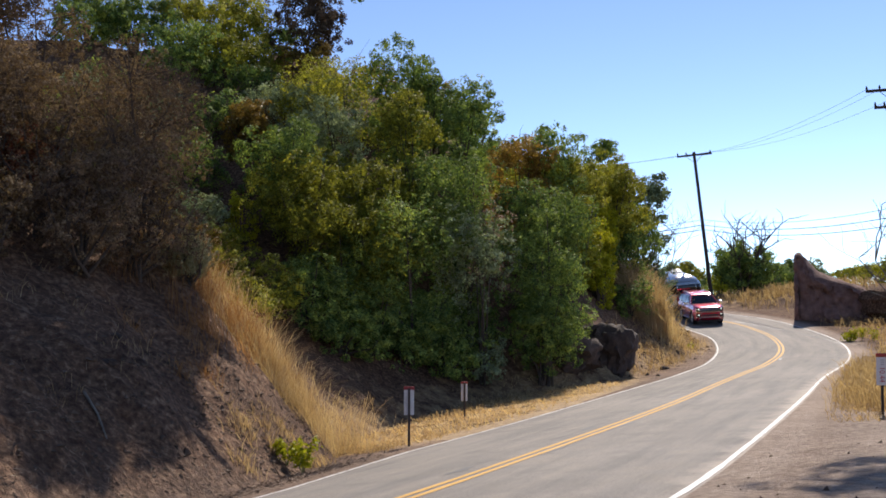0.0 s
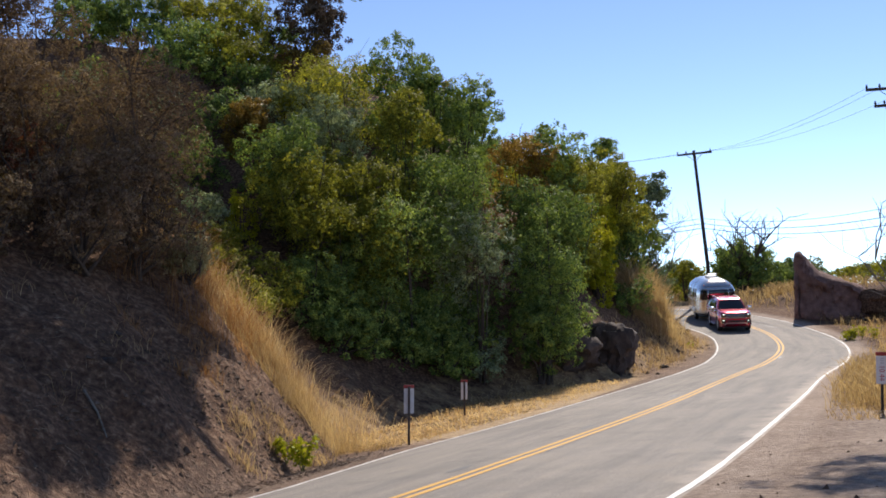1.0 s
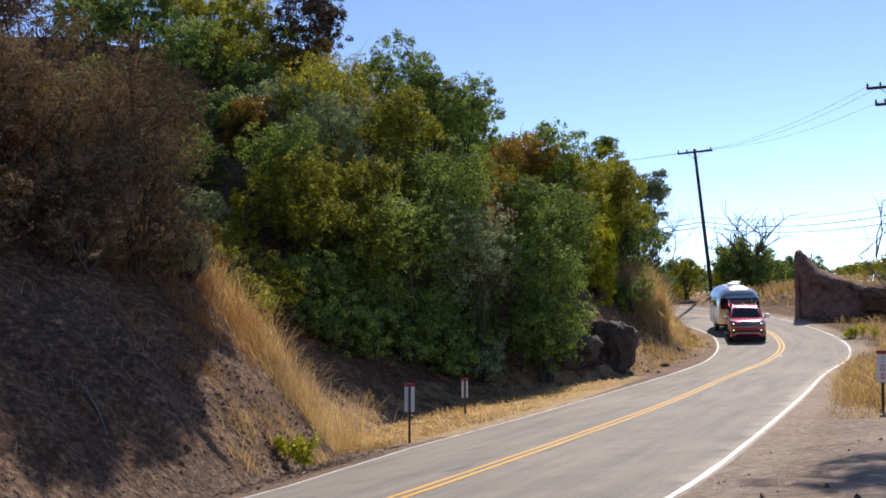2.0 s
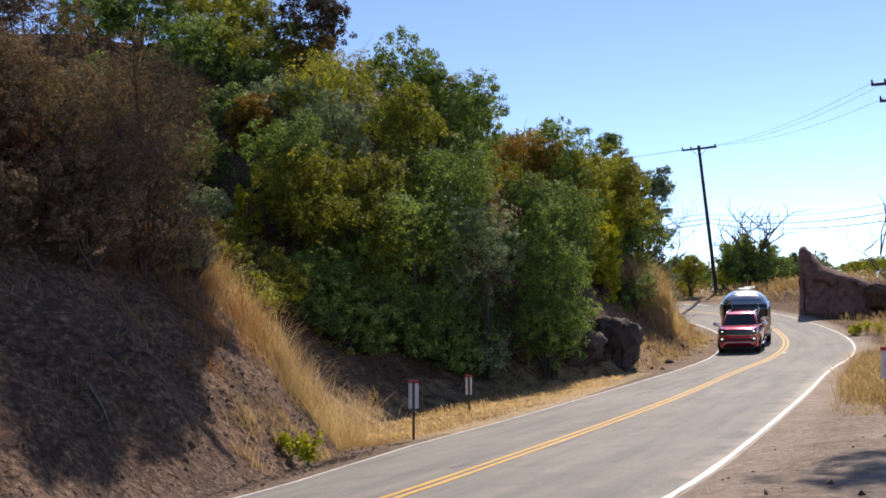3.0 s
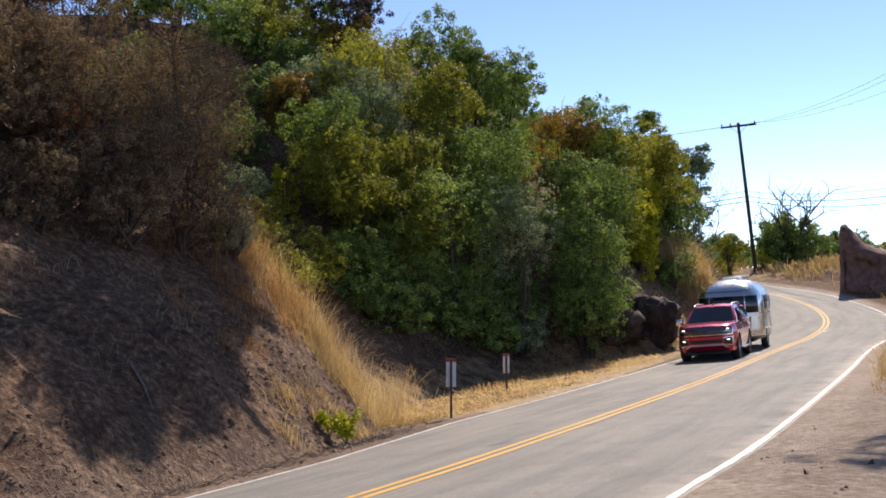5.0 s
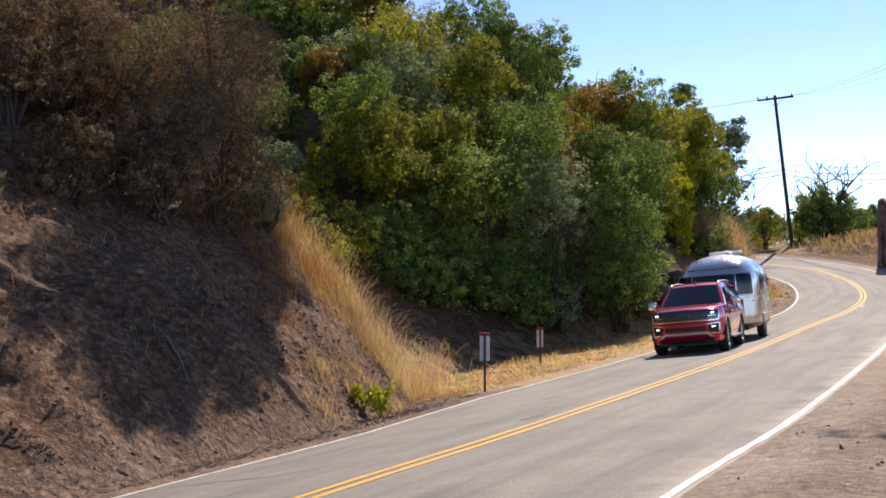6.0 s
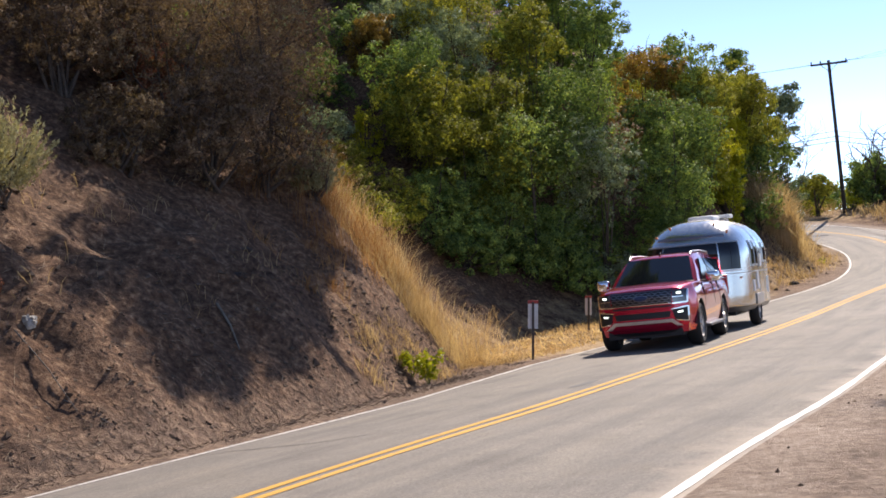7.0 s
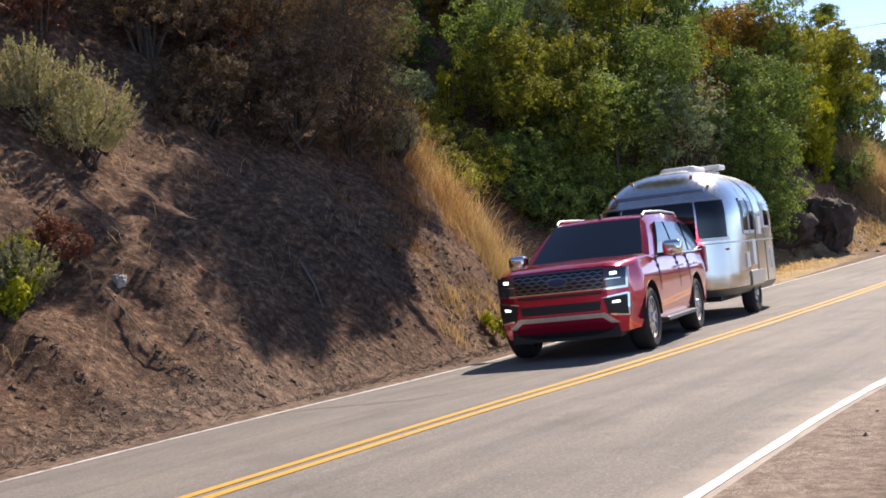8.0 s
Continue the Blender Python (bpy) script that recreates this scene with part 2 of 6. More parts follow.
# ---- lie of the land ----
CENTRE = [
    (-14, -30), (-9.3, -10), (-6.4, -2), (-4.3, 3.7), (-2.95, 7.4), (-1.85, 10.4), (-0.5, 13.8), (1.0, 18.0), (2.9, 23.5),
    (6.2, 33.2), (8.35, 39.5), (10.87, 46.2), (13.7, 52.9), (15.9, 58.5), (17.6, 63.8), (18.8, 69.5), (19.05, 73.7),
    (18.7, 77.6), (17.4, 80.3), (15.2, 82.6), (11, 84.8), (4, 86.5), (-10, 88), (-40, 90),
]
LANE = 3.19
# the painted lines, by metres along the road
LEFT_S = [-40, 0, 9, 11, 15, 20, 28, 34, 42, 49, 55, 60, 65, 69, 73, 90]
LEFT_D = [2.65, 2.62, 2.66, 2.85, 3.2, 3.14, 3.1, 2.88, 2.55, 2.62, 3.0, 3.32, 3.55, 3.8, 4.1, 4.2]
RIGHT_S = [-40, 0, 18, 33, 50, 57, 63, 67, 71, 74, 77, 90]
RIGHT_D = [3.28, 3.28, 3.34, 3.45, 3.37, 3.27, 3.25, 3.06, 2.85, 2.65, 2.4, 2.3]
MIDDLE_S = [-40, 5, 47, 55, 60, 65, 70, 75, 90]
MIDDLE_D = [-0.12, -0.12, -0.16, -0.05, 0.05, 0.15, 0.25, 0.38, 0.4]


def spline(points, step=0.5):
    """A smooth line through points, cut every step metres."""
    p = np.array(points, float)
    out = []
    for i in range(len(p) - 1):
        a, b, c, d = p[max(i - 1, 0)], p[i], p[i + 1], p[min(i + 2, len(p) - 1)]
        n = max(int(np.linalg.norm(c - b) / step), 2)
        la, lb, lc = [max(np.linalg.norm(v), 0.01) ** 0.5 for v in (b - a, c - b, d - c)]
        mb = (c - b) if i == 0 else lb * ((b - a) / la - (c - a) / (la + lb) + (c - b) / lb)
        mc = (c - b) if i == len(p) - 2 else lb * ((c - b) / lb - (d - b) / (lb + lc) + (d - c) / lc)
        for k in range(n):
            t = k / n
            out.append((2 * t**3 - 3 * t**2 + 1) * b + (t**3 - 2 * t**2 + t) * mb + (-2 * t**3 + 3 * t**2) * c + (t**3 - t**2) * mc)
    out.append(p[-1])
    return np.array(out)


LINE = spline(CENTRE)
LINE_S = np.concatenate([[0], np.cumsum(np.linalg.norm(np.diff(LINE, axis=0), axis=1))])
S0 = LINE_S[np.argmin(np.abs(LINE[:, 1] - 7.4) + np.abs(LINE[:, 0] + 2.95))]
LINE_S = LINE_S - S0         # metres along the road from the point abreast of the lens


def road_coords(x, y):
    """Metres along the road and metres to its hill side (negative: valley side)."""
    q = np.stack([np.ravel(x), np.ravel(y)], 1).astype(float)
    s, d = np.zeros(len(q)), np.full(len(q), 1e9)
    best = np.full(len(q), 1e18)
    a, ab = LINE[:-1], np.diff(LINE, axis=0)
    l2 = (ab**2).sum(1)
    for i in range(len(a)):
        t = np.clip(((q - a[i]) @ ab[i]) / l2[i], 0, 1)
        w = q - a[i] - t[:, None] * ab[i]
        dd = (w**2).sum(1)
        m = dd < best
        best[m] = dd[m]
        s[m] = LINE_S[i] + t[m] * math.sqrt(l2[i])
        d[m] = np.sign(ab[i][0] * w[m, 1] - ab[i][1] * w[m, 0]) * np.sqrt(dd[m])
    return s.reshape(np.shape(x)), d.reshape(np.shape(x))


def base(x, y):
    """The smooth grade on which road and verges lie."""
    x, y = np.clip(x, -9, 27), np.clip(y, 1, 86)
    return 0.02 * x - 0.04 * y - 0.00513 * x * x + 0.00195 * x * y - 0.00079 * y * y + 1.31e-5 * y**3


TOE_S = [-40, 0, 4, 9, 13, 18, 25, 31, 38, 40, 42, 46, 54, 64, 75, 90, 130]
TOE_D = [4.0, 3.25, 3.3, 3.4, 4.2, 5.8, 8.5, 9.2, 7.4, 5.6, 4.8, 4.4, 4.3, 4.7, 5.0, 5.0, 6.0]


def beyond_line(s, d):
    """Metres outside the painted edge lines (negative: between them)."""
    return np.where(d > 0, d - np.interp(s, LEFT_S, LEFT_D), -d - np.interp(s, RIGHT_S, RIGHT_D))


def bumps(x, y, scale, seed):
    """Smooth unevenness between about -1 and 1."""
    x, y = np.asarray(x) / scale, np.asarray(y) / scale
    r = np.random.RandomState(seed)
    out = 0
    for _ in range(6):
        a, f, p = r.uniform(0, 6.28), r.uniform(0.6, 1.8), r.uniform(0, 6.28)
        out = out + np.sin((x * math.cos(a) + y * math.sin(a)) * f + p + 0.7 * np.sin(y * f * 0.7 + p * 2))
    return out / 3.2


def height(x, y):
    x, y = np.asarray(x, float), np.asarray(y, float)
    s, d = road_coords(x, y)
    z = base(x, y)
    e = np.maximum(d - np.interp(s, TOE_S, TOE_D) - 0.25 * bumps(x, y, 1.2, 3), 0)
    near = np.interp(s, [0, 10, 18, 30], [1.0, 1.0, 0.8, 0.6])
    steep = np.interp(s, [-10, 10, 13, 16, 18, 22, 34, 50, 60, 72], [0.85, 0.95, 1.1, 1.3, 1.15, 0.8, 0.85, 1.1, 1.1, 1.0])
    hill = steep * (e - 0.1 * np.maximum(e - 7, 0) - 0.2 * np.maximum(e - 14, 0))
    hill = np.minimum(hill, 19.0 + 0.1 * bumps(x, y, 6, 2))
    hill = hill * np.interp(s, [64, 76, 92], [1.0, 0.8, 0.3])
    z = z + hill
    z = z + np.clip(e, 0, 1.5) * (0.11 * bumps(x, y, 0.55, 7) * near + 0.06 * bumps(x, y, 0.24, 8) * near + 0.22 * bumps(x, y, 1.7, 9))
    rill = np.abs(bumps(s * 1.0, 0.12 * e, 0.22, 12)) * 0.15 + 0.06 * bumps(s, 0.2 * e, 0.6, 13)
    z = z - np.clip(e, 0, 1.2) * rill * np.interp(s, [-5, 14, 20], [1.0, 1.0, 0.3])
    # verge unevenness and the bank on the valley side
    off = np.maximum(-d - LANE - 0.5, 0)
    side = np.clip(off, 0, 1)
    z = z + side * (0.03 * bumps(x, y, 0.4, 5) + 0.05 * bumps(x, y, 1.5, 6))
    z = z + np.interp(s, [46, 60, 74, 84], [0, 0.05, 0.2, 0.07]) * np.clip(off - 2.5, 0, 8)
    inner = np.clip(1 - (beyond_line(s, d) + 0.25) / 0.45, 0, 1)
    return z + 0.02 - 0.08 * inner


# ---- ground ----
def spaced(marks):
    """Grid lines from (start, step) marks; the last mark is the end."""
    out = []
    for (a, step), (b, _) in zip(marks[:-1], marks[1:]):
        n = max(int(round((b - a) / step)), 1)
        out += list(np.linspace(a, b, n, endpoint=False))
    return np.array(out + [marks[-1][0]])


def build_ground():
    xs = spaced([(-2500, 600), (-700, 150), (-100, 15), (-40, 1.0), (-16, 0.16), (6, 0.3), (30, 0.8), (60, 8), (120, 150), (700, 600), (2500, 0)])
    ys = spaced([(-2500, 600), (-700, 150), (-100, 15), (-20, 2.0), (2, 0.4), (7, 0.16), (30, 0.3), (86, 0.6), (110, 4), (160, 40), (700, 450), (2500, 0)])
    gx, gy = np.meshgrid(xs, ys)
    z = height(gx, gy)
    nx, ny = len(xs), len(ys)
    i = (np.arange(ny - 1)[:, None] * nx + np.arange(nx - 1)[None, :]).ravel()
    me = mesh_from("ground", np.stack([gx.ravel(), gy.ravel(), z.ravel()], 1), np.stack([i, i + 1, i + nx + 1, i + nx], 1), GROUND, True)
    s, d = road_coords(gx, gy)
    s, d = s.ravel(), d.ravel()
    toe = np.interp(s, TOE_S, TOE_D)
    along = np.interp(s, [12, 15, 18.5, 38, 44, 54, 60, 68, 80], [0.0, 0.15, 1.0, 0.9, 0.45, 0.55, 0.7, 0.6, 0.2])
    litter = along * np.clip(1.2 - np.abs(d - LANE - 1.6) / np.maximum(toe - LANE + 0.8, 1.5), 0, 1) * (d > LANE)
    litter = np.maximum(litter, np.clip((-d - LANE - 1.2) / 1.5, 0, 0.85) * np.interp(s, [10, 16, 50, 70, 75], [0.35, 1, 1, 0.35, 0.3]) * (d < 0))
    litter = np.maximum(litter, np.clip((s - 76) / 8, 0, 0.6))
    dust = np.clip(1.35 - np.abs(beyond_line(s, d) - 0.3) / 0.9, 0, 1) * np.where(d < 0, 1.0, 0.3)
    dust = np.maximum(dust, np.clip(1 - np.abs(-d - LANE - 2.0) / 3.0, 0, 1) * (s < 20) * (d < 0))
    for name, v in (("litter", litter), ("dust", dust)):
        me.attributes.new(name, "FLOAT", "POINT").data.foreach_set("value", v.astype(np.float32))
    return tagged(new("ground", me), "dry brown hillside earth with straw litter and dust", "ground", kind="structure")


build_ground()


def strip(name, offset, width, lift, material, s_from=-30, s_to=112, ragged=0.0, across=1, seed=0):
    """A ribbon along the road; offset: a table of metres to the hill side; no width: from edge to edge."""
    keep = (LINE_S >= s_from) & (LINE_S <= s_to)
    p, s = LINE[keep], LINE_S[keep]
    t = np.gradient(p, axis=0)
    t /= np.linalg.norm(t, axis=1)[:, None]
    n = np.stack([-t[:, 1], t[:, 0]], 1)
    r = np.random.RandomState(seed)
    cols = []
    for k in range(across + 1):
        if width is None:
            a, b = -np.interp(s, RIGHT_S, RIGHT_D) - 0.27, np.interp(s, LEFT_S, LEFT_D) + 0.27
            o = a + (b - a) * k / across
        else:
            o = np.interp(s, *offset) - width / 2 + width * k / across
        if ragged and k in (0, across):
            o = o + r.uniform(-ragged, ragged, len(p)) * (1 if k else -1)
        q = p + n * o[:, None]
        cols.append(np.column_stack([q, base(q[:, 0], q[:, 1]) + lift]))
    v = np.stack(cols, 1)
    m, w = len(p), across + 1
    i = (np.arange(m - 1)[:, None] * w + np.arange(across)[None, :]).ravel()
    me = mesh_from(name, v.reshape(-1, 3), np.stack([i, i + w, i + w + 1, i + 1], 1), material, True)
    if width is None:
        a, b = -np.interp(s, RIGHT_S, RIGHT_D) - 0.27, np.interp(s, LEFT_S, LEFT_D) + 0.27
        offs = a[:, None] + (b - a)[:, None] * np.arange(w)[None, :] / across
        for key, val in (("along", np.repeat(s, w)), ("across", offs.ravel())):
            me.attributes.new(key, "FLOAT", "POINT").data.foreach_set("value", val.astype(np.float32))
    return new(name, me)


road = tagged(strip("road", 0, None, 0.0, ASPHALT, ragged=0.09, across=14), "worn grey asphalt two-lane road", "road", kind="structure")
for off in ((LEFT_S, LEFT_D), (RIGHT_S, [-v for v in RIGHT_D])):
    tagged(strip("edge_line", off, 0.08 if off[0] is LEFT_S else 0.085, 0.005, FADED_LINE if off[0] is LEFT_S else WHITE_LINE, ragged=0.01), "chipped white painted edge line on asphalt", "road line", "edge lines", "structure")
for shift in (0.10, -0.10):
    tagged(strip("centre_line", (MIDDLE_S, [v + shift for v in MIDDLE_D]), 0.105, 0.005, YELLOW_LINE, ragged=0.006), "worn yellow painted centre line on asphalt", "road line", "centre lines", "structure")


def ground_patch(name, points, material, lift=0.004, label="dark tar patch in asphalt"):
    """A thin sheet on the road from outline points."""
    bm = bmesh.new()
    ring = [bm.verts.new((x, y, float(base(x, y)) + lift)) for x, y in points]
    cx, cy = sum(p[0] for p in points) / len(points), sum(p[1] for p in points) / len(points)
    mid = bm.verts.new((cx, cy, float(base(cx, cy)) + lift))
    for a, b in zip(ring, ring[1:] + ring[:1]):
        bm.faces.new((a, b, mid))
    return tagged(part(name, bm, TAR, None), label, "road patch", "tar patches", "structure")


def crack(points, width, seed):
    """A wandering sealed crack."""
    r = random.Random(seed)
    line = spline(points, 0.35)
    left, right = [], []
    for i, q in enumerate(line):
        t = line[min(i + 1, len(line) - 1)] - line[max(i - 1, 0)]
        t = t / np.linalg.norm(t)
        n = np.array((-t[1], t[0]))
        q = q + n * r.uniform(-0.03, 0.03)
        w = width * r.uniform(0.6, 1.2) / 2
        left.append(q + n * w)
        right.append(q - n * w)
    v = [(x, y, float(base(x, y)) + 0.004) for q in zip(left, right) for x, y in q]
    f = [(2 * i, 2 * i + 1, 2 * i + 3, 2 * i + 2) for i in range(len(line) - 1)]
    return tagged(new("road_crack", mesh_from("road_crack", v, f, TAR)), "dark sealed crack across the asphalt", "road crack", "road cracks", "structure")


crack([(18.6, 78.6), (19.6, 75.5), (20.6, 72.3), (21.2, 69), (21.3, 65.0)], 0.16, 1)
crack([(-4.4, 11.9), (-3.6, 12.1), (-2.7, 12.0), (-2.2, 12.3)], 0.03, 2)
crack([(2.6, 15.2), (3.0, 15.9), (3.6, 16.3)], 0.02, 3)
rp = random.Random(8)
for s_mid, off in ((9.5, 0.35), (17.3, 0.3), (17.9, -0.35), (22.0, 0.25), (29.0, 0.32), (33.5, -0.3), (38.0, 0.3), (52.0, -0.35), (12.2, -0.3)):
    px, py = [float(np.interp(s_mid, LINE_S, LINE[:, k])) for k in (0, 1)]
    ux, uy = [float(np.interp(s_mid + 1, LINE_S, LINE[:, k])) for k in (0, 1)]
    ux, uy = ux - px, uy - py
    outline = []
    for k in range(12):
        a = k * math.pi / 6
        la, wa = 0.75 * math.cos(a) * rp.uniform(0.6, 1.1), 0.10 * math.sin(a) * rp.uniform(0.5, 1.2)
        outline.append((px + ux * la - uy * (off + wa), py + uy * la + ux * (off + wa)))
    ground_patch("tar_patch", outline, TAR)


# ---- shrubs on the hill ----
def crown_mesh(name, lobes, count, leaf, material, seed, tuft=None):
    """Small leaves in tufts over lobes (x, y, z, rx, rz): each tuft a little ball of its own, with gaps between, and a thin scatter inside."""
    r = np.random.RandomState(seed)
    lob = np.array(lobes, float)
    tr = tuft or 1.7 * leaf
    area = lob[:, 3] * (lob[:, 3] + lob[:, 4]) + 0.01
    tufts = max(int(4.2 * area.sum() / (tr * tr * 6.0)), 12)
    home = r.choice(len(lob), tufts, p=area / area.sum())
    out = r.normal(size=(tufts, 3)) + np.array((0, 0, 0.2))
    out /= np.linalg.norm(out, axis=1)[:, None]
    at = lob[home, :3] + out * r.uniform(0.74, 1.08, tufts)[:, None] * lob[home][:, [3, 3, 4]]
    size = tr * r.uniform(0.55, 1.35, tufts)
    which = r.choice(tufts, count, p=size**2 / (size**2).sum())
    u = r.normal(size=(count, 3)) + 0.55 * out[which]
    u /= np.linalg.norm(u, axis=1)[:, None]
    c = at[which] + u * (size[which] * r.uniform(0.45, 1.1, count))[:, None] * np.array((1, 1, 0.85))
    inner = r.rand(count) < 0.12
    c[inner] = (lob[home[which], :3] + (at[which] - lob[home[which], :3]) * r.uniform(0.3, 0.9, count)[:, None])[inner] + r.normal(0, tr * 0.5, (int(inner.sum()), 3))
    # blades face outwards from their tuft, so that each tuft takes light like a rounded mass
    face = 0.8 * u + 0.5 * out[which] + r.normal(0, 0.38, (count, 3)) + np.array((0, 0, 0.25))
    face /= np.linalg.norm(face, axis=1)[:, None]
    ax = np.cross(face, r.normal(size=(count, 3)))
    ax /= np.linalg.norm(ax, axis=1)[:, None] + 1e-9
    side = np.cross(face, ax)
    ln, wd = leaf * r.uniform(0.6, 1.5, count)[:, None], leaf * r.uniform(0.45, 0.8, count)[:, None]
    v = np.stack([c - ax * ln * 0.5, c + side * wd * 0.5, c + ax * ln * 0.5, c - side * wd * 0.5], 1).reshape(-1, 3)
    return mesh_from(name, v, np.arange(4 * count).reshape(-1, 4), material)


def stems_of(lobes, seed, root_z, thick, material, twigs=0):
    """Stems that fork from the root to each lobe, and fine twigs where it is leafless."""
    r = random.Random(seed)
    paths = []
    for x, y, z, rx, rz in lobes[:5] if lobes[0][2] > 2.2 else lobes[:9]:
        k = r.uniform(0.25, 0.5)
        mid = (x * k + r.uniform(-.2, .2), y * k + r.uniform(-.2, .2), root_z + (z - root_z) * r.uniform(0.4, 0.6))
        paths.append([(r.uniform(-.15, .15), r.uniform(-.15, .15), root_z, thick), (*mid, thick * 0.65), (x, y, z, thick * 0.35), (x * 1.15, y * 1.15, z + rz * 0.6, thick * 0.1)])
        for _ in range(twigs):
            a, b = r.uniform(0, 6.28), r.uniform(-0.3, 1.2)
            d = Vector((math.cos(a) * math.cos(b), math.sin(a) * math.cos(b), math.sin(b)))
            q = Vector((x, y, z)) + d * rx * 0.25
            e = q + d * rx * r.uniform(0.5, 0.9) + Vector((0, 0, r.uniform(-.1, .3)))
            f = e + (d + Vector((r.uniform(-.6, .6), r.uniform(-.6, .6), r.uniform(0, .6)))) * rx * 0.35
            paths.append([(*q, thick * 0.3), (*e, thick * 0.16), (*f, thick * 0.05)])
    return tube_mesh("stem", paths, material, 4)


def sprig_mesh(rx, tall, seed, material):
    """Upright shoots, each set with small pale leaves along its length."""
    r = np.random.RandomState(seed)
    shoots, per = int(150 * rx + 40), 64
    a, q = r.uniform(0, 6.283, shoots), r.rand(shoots) ** 0.6
    foot = np.stack([np.cos(a) * q * rx * 0.35, np.sin(a) * q * rx * 0.35, np.full(shoots, 0.1)], 1)
    tip = np.stack([np.cos(a) * q * rx * 1.2, np.sin(a) * q * rx * 1.2, tall * (1.05 - 0.5 * q**2) * r.uniform(0.75, 1.15, shoots)], 1)
    u = np.tile(r.uniform(0.25, 1.0, per), shoots)
    i = np.repeat(np.arange(shoots), per)
    n = len(i)
    c = foot[i] + (tip - foot)[i] * u[:, None] + r.normal(0, 0.016, (n, 3)) * (1.3 - u)[:, None] * 1.6
    ax = (tip - foot)[i]
    ax = ax / np.linalg.norm(ax, axis=1)[:, None] + r.normal(0, 0.6, (n, 3))
    ax /= np.linalg.norm(ax, axis=1)[:, None]
    side = np.cross(ax, r.normal(size=(n, 3)))
    side /= np.linalg.norm(side, axis=1)[:, None] + 1e-9
    ln = r.uniform(0.02, 0.045, n)[:, None]
    v = np.stack([c - ax * ln, c + side * ln * 0.3, c + ax * ln, c - side * ln * 0.3], 1).reshape(-1, 3)
    return mesh_from("crown", v, np.arange(4 * n).reshape(-1, 4), material)


def shrub(kind, x, y, zc, rx, rz, seed, label, name="shrub", density=1.0, leaf=None, group="hillside shrubs", skirt=True):
    """A shrub rooted at (x, y); its crown's middle is zc above the root, rx wide and rz high to each side."""
    r = random.Random(seed)
    g = float(height(x, y))
    thing = tagged(new(name), label, "shrub" if name == "shrub" else "tree", group)
    thing.matrix_basis = pose(x, y, g - 0.1)
    lobes = [(0, 0, zc, rx * 0.66, rz * 0.7)]
    for _ in range(int(10 + 3 * rx)):
        a, b = r.uniform(0, 6.28), r.uniform(-0.7, 1.3)
        k = r.uniform(0.55, 0.82)
        f = r.uniform(0.24, 0.44)
        lobes.append((math.cos(a) * math.cos(b) * rx * k, math.sin(a) * math.cos(b) * rx * k, zc + math.sin(b) * rz * k, rx * f, rz * f))
    z = zc - rz
    while z > 0.5 and skirt:
        for _ in range(3):
            lobes.append((r.uniform(-.5, .5) * rx, r.uniform(-.5, .5) * rx, z, rx * r.uniform(0.3, 0.5), min(rz, 1.2) * 0.5))
        z -= 0.8
    size = leaf or max(0.035, 0.0022 * y)
    area = sum(l[3] * (l[3] + l[4]) for l in lobes) * 4.5
    count = int(min(density * area / (size * size * 0.46), 17000 if kind == "bare" else 10500))
    mesh_part("stem", stems_of(lobes, seed, 0, 0.03 + 0.012 * rx, BARK, 5 if kind in ("bare", "pine") else 1), thing)
    if kind == "sage":
        mesh_part("crown", sprig_mesh(rx, zc + rz, seed, LEAVES[kind]), thing)
        return thing
    mesh_part("crown", crown_mesh("crown", lobes, count, size, LEAVES[kind], seed), thing)
    return thing


GREEN = [  # x, y, crown middle above the root, half width, half height
    (-16.3, 56.0, 1.1, 1.6, 1.6), (-14.3, 57.5, 1.4, 1.9, 1.3), (-11.9, 56.1, 1.1, 2.1, 1.6), (-1.6, 54.0, 5.4, 1.5, 1.4), (1.1, 54.0, 4.7, 1.5, 1.5), (-0.3, 54.0, 4.7, 1.0, 1.0),
    (4.9, 53.4, 6.2, 1.4, 0.8), (9.2, 69.0, 5.6, 1.1, 1.0), (10.2, 70.6, 2.6, 1.4, 2.3), (0.5, 47.2, 5.7, 1.8, 1.3), (3.9, 49.0, 4.7, 1.8, 1.5), (-1.3, 43.7, 4.4, 1.8, 1.8),
    (3.8, 46.6, 4.3, 1.5, 2.0), (0.2, 46.5, 0.7, 1.7, 1.7), (3.5, 46.5, 2.1, 1.5, 1.5),
    (-4.6, 42.2, 1.2, 1.6, 1.3), (-2.6, 42.9, 1.2, 1.6, 1.4), (-3.6, 41.4, 0.5, 1.2, 0.8), (-1.6, 43.6, 0.6, 1.2, 0.8), (-0.2, 44.4, 0.7, 1.2, 0.9), (-0.9, 44.6, 1.0, 1.5, 1.2), (-4.0, 45.2, 1.1, 1.7, 1.3),
    (10.7, 66.0, 2.8, 1.14, 1.63),
    (4.6, 50.0, 3.6, 1.55, 1.88),
    (0.8, 46.0, 4.9, 1.63, 1.96),
    (9.1, 62.0, 0.9, 1.22, 1.63),
    (-1.4, 60.0, 1.4, 1.31, 1.31),
    (1.6, 60.0, 2.2, 1.39, 1.31),
    (-6.2, 46.6, 3.2, 1.4, 1.8), (-1.9, 45.4, 3.4, 1.3, 1.7),
]
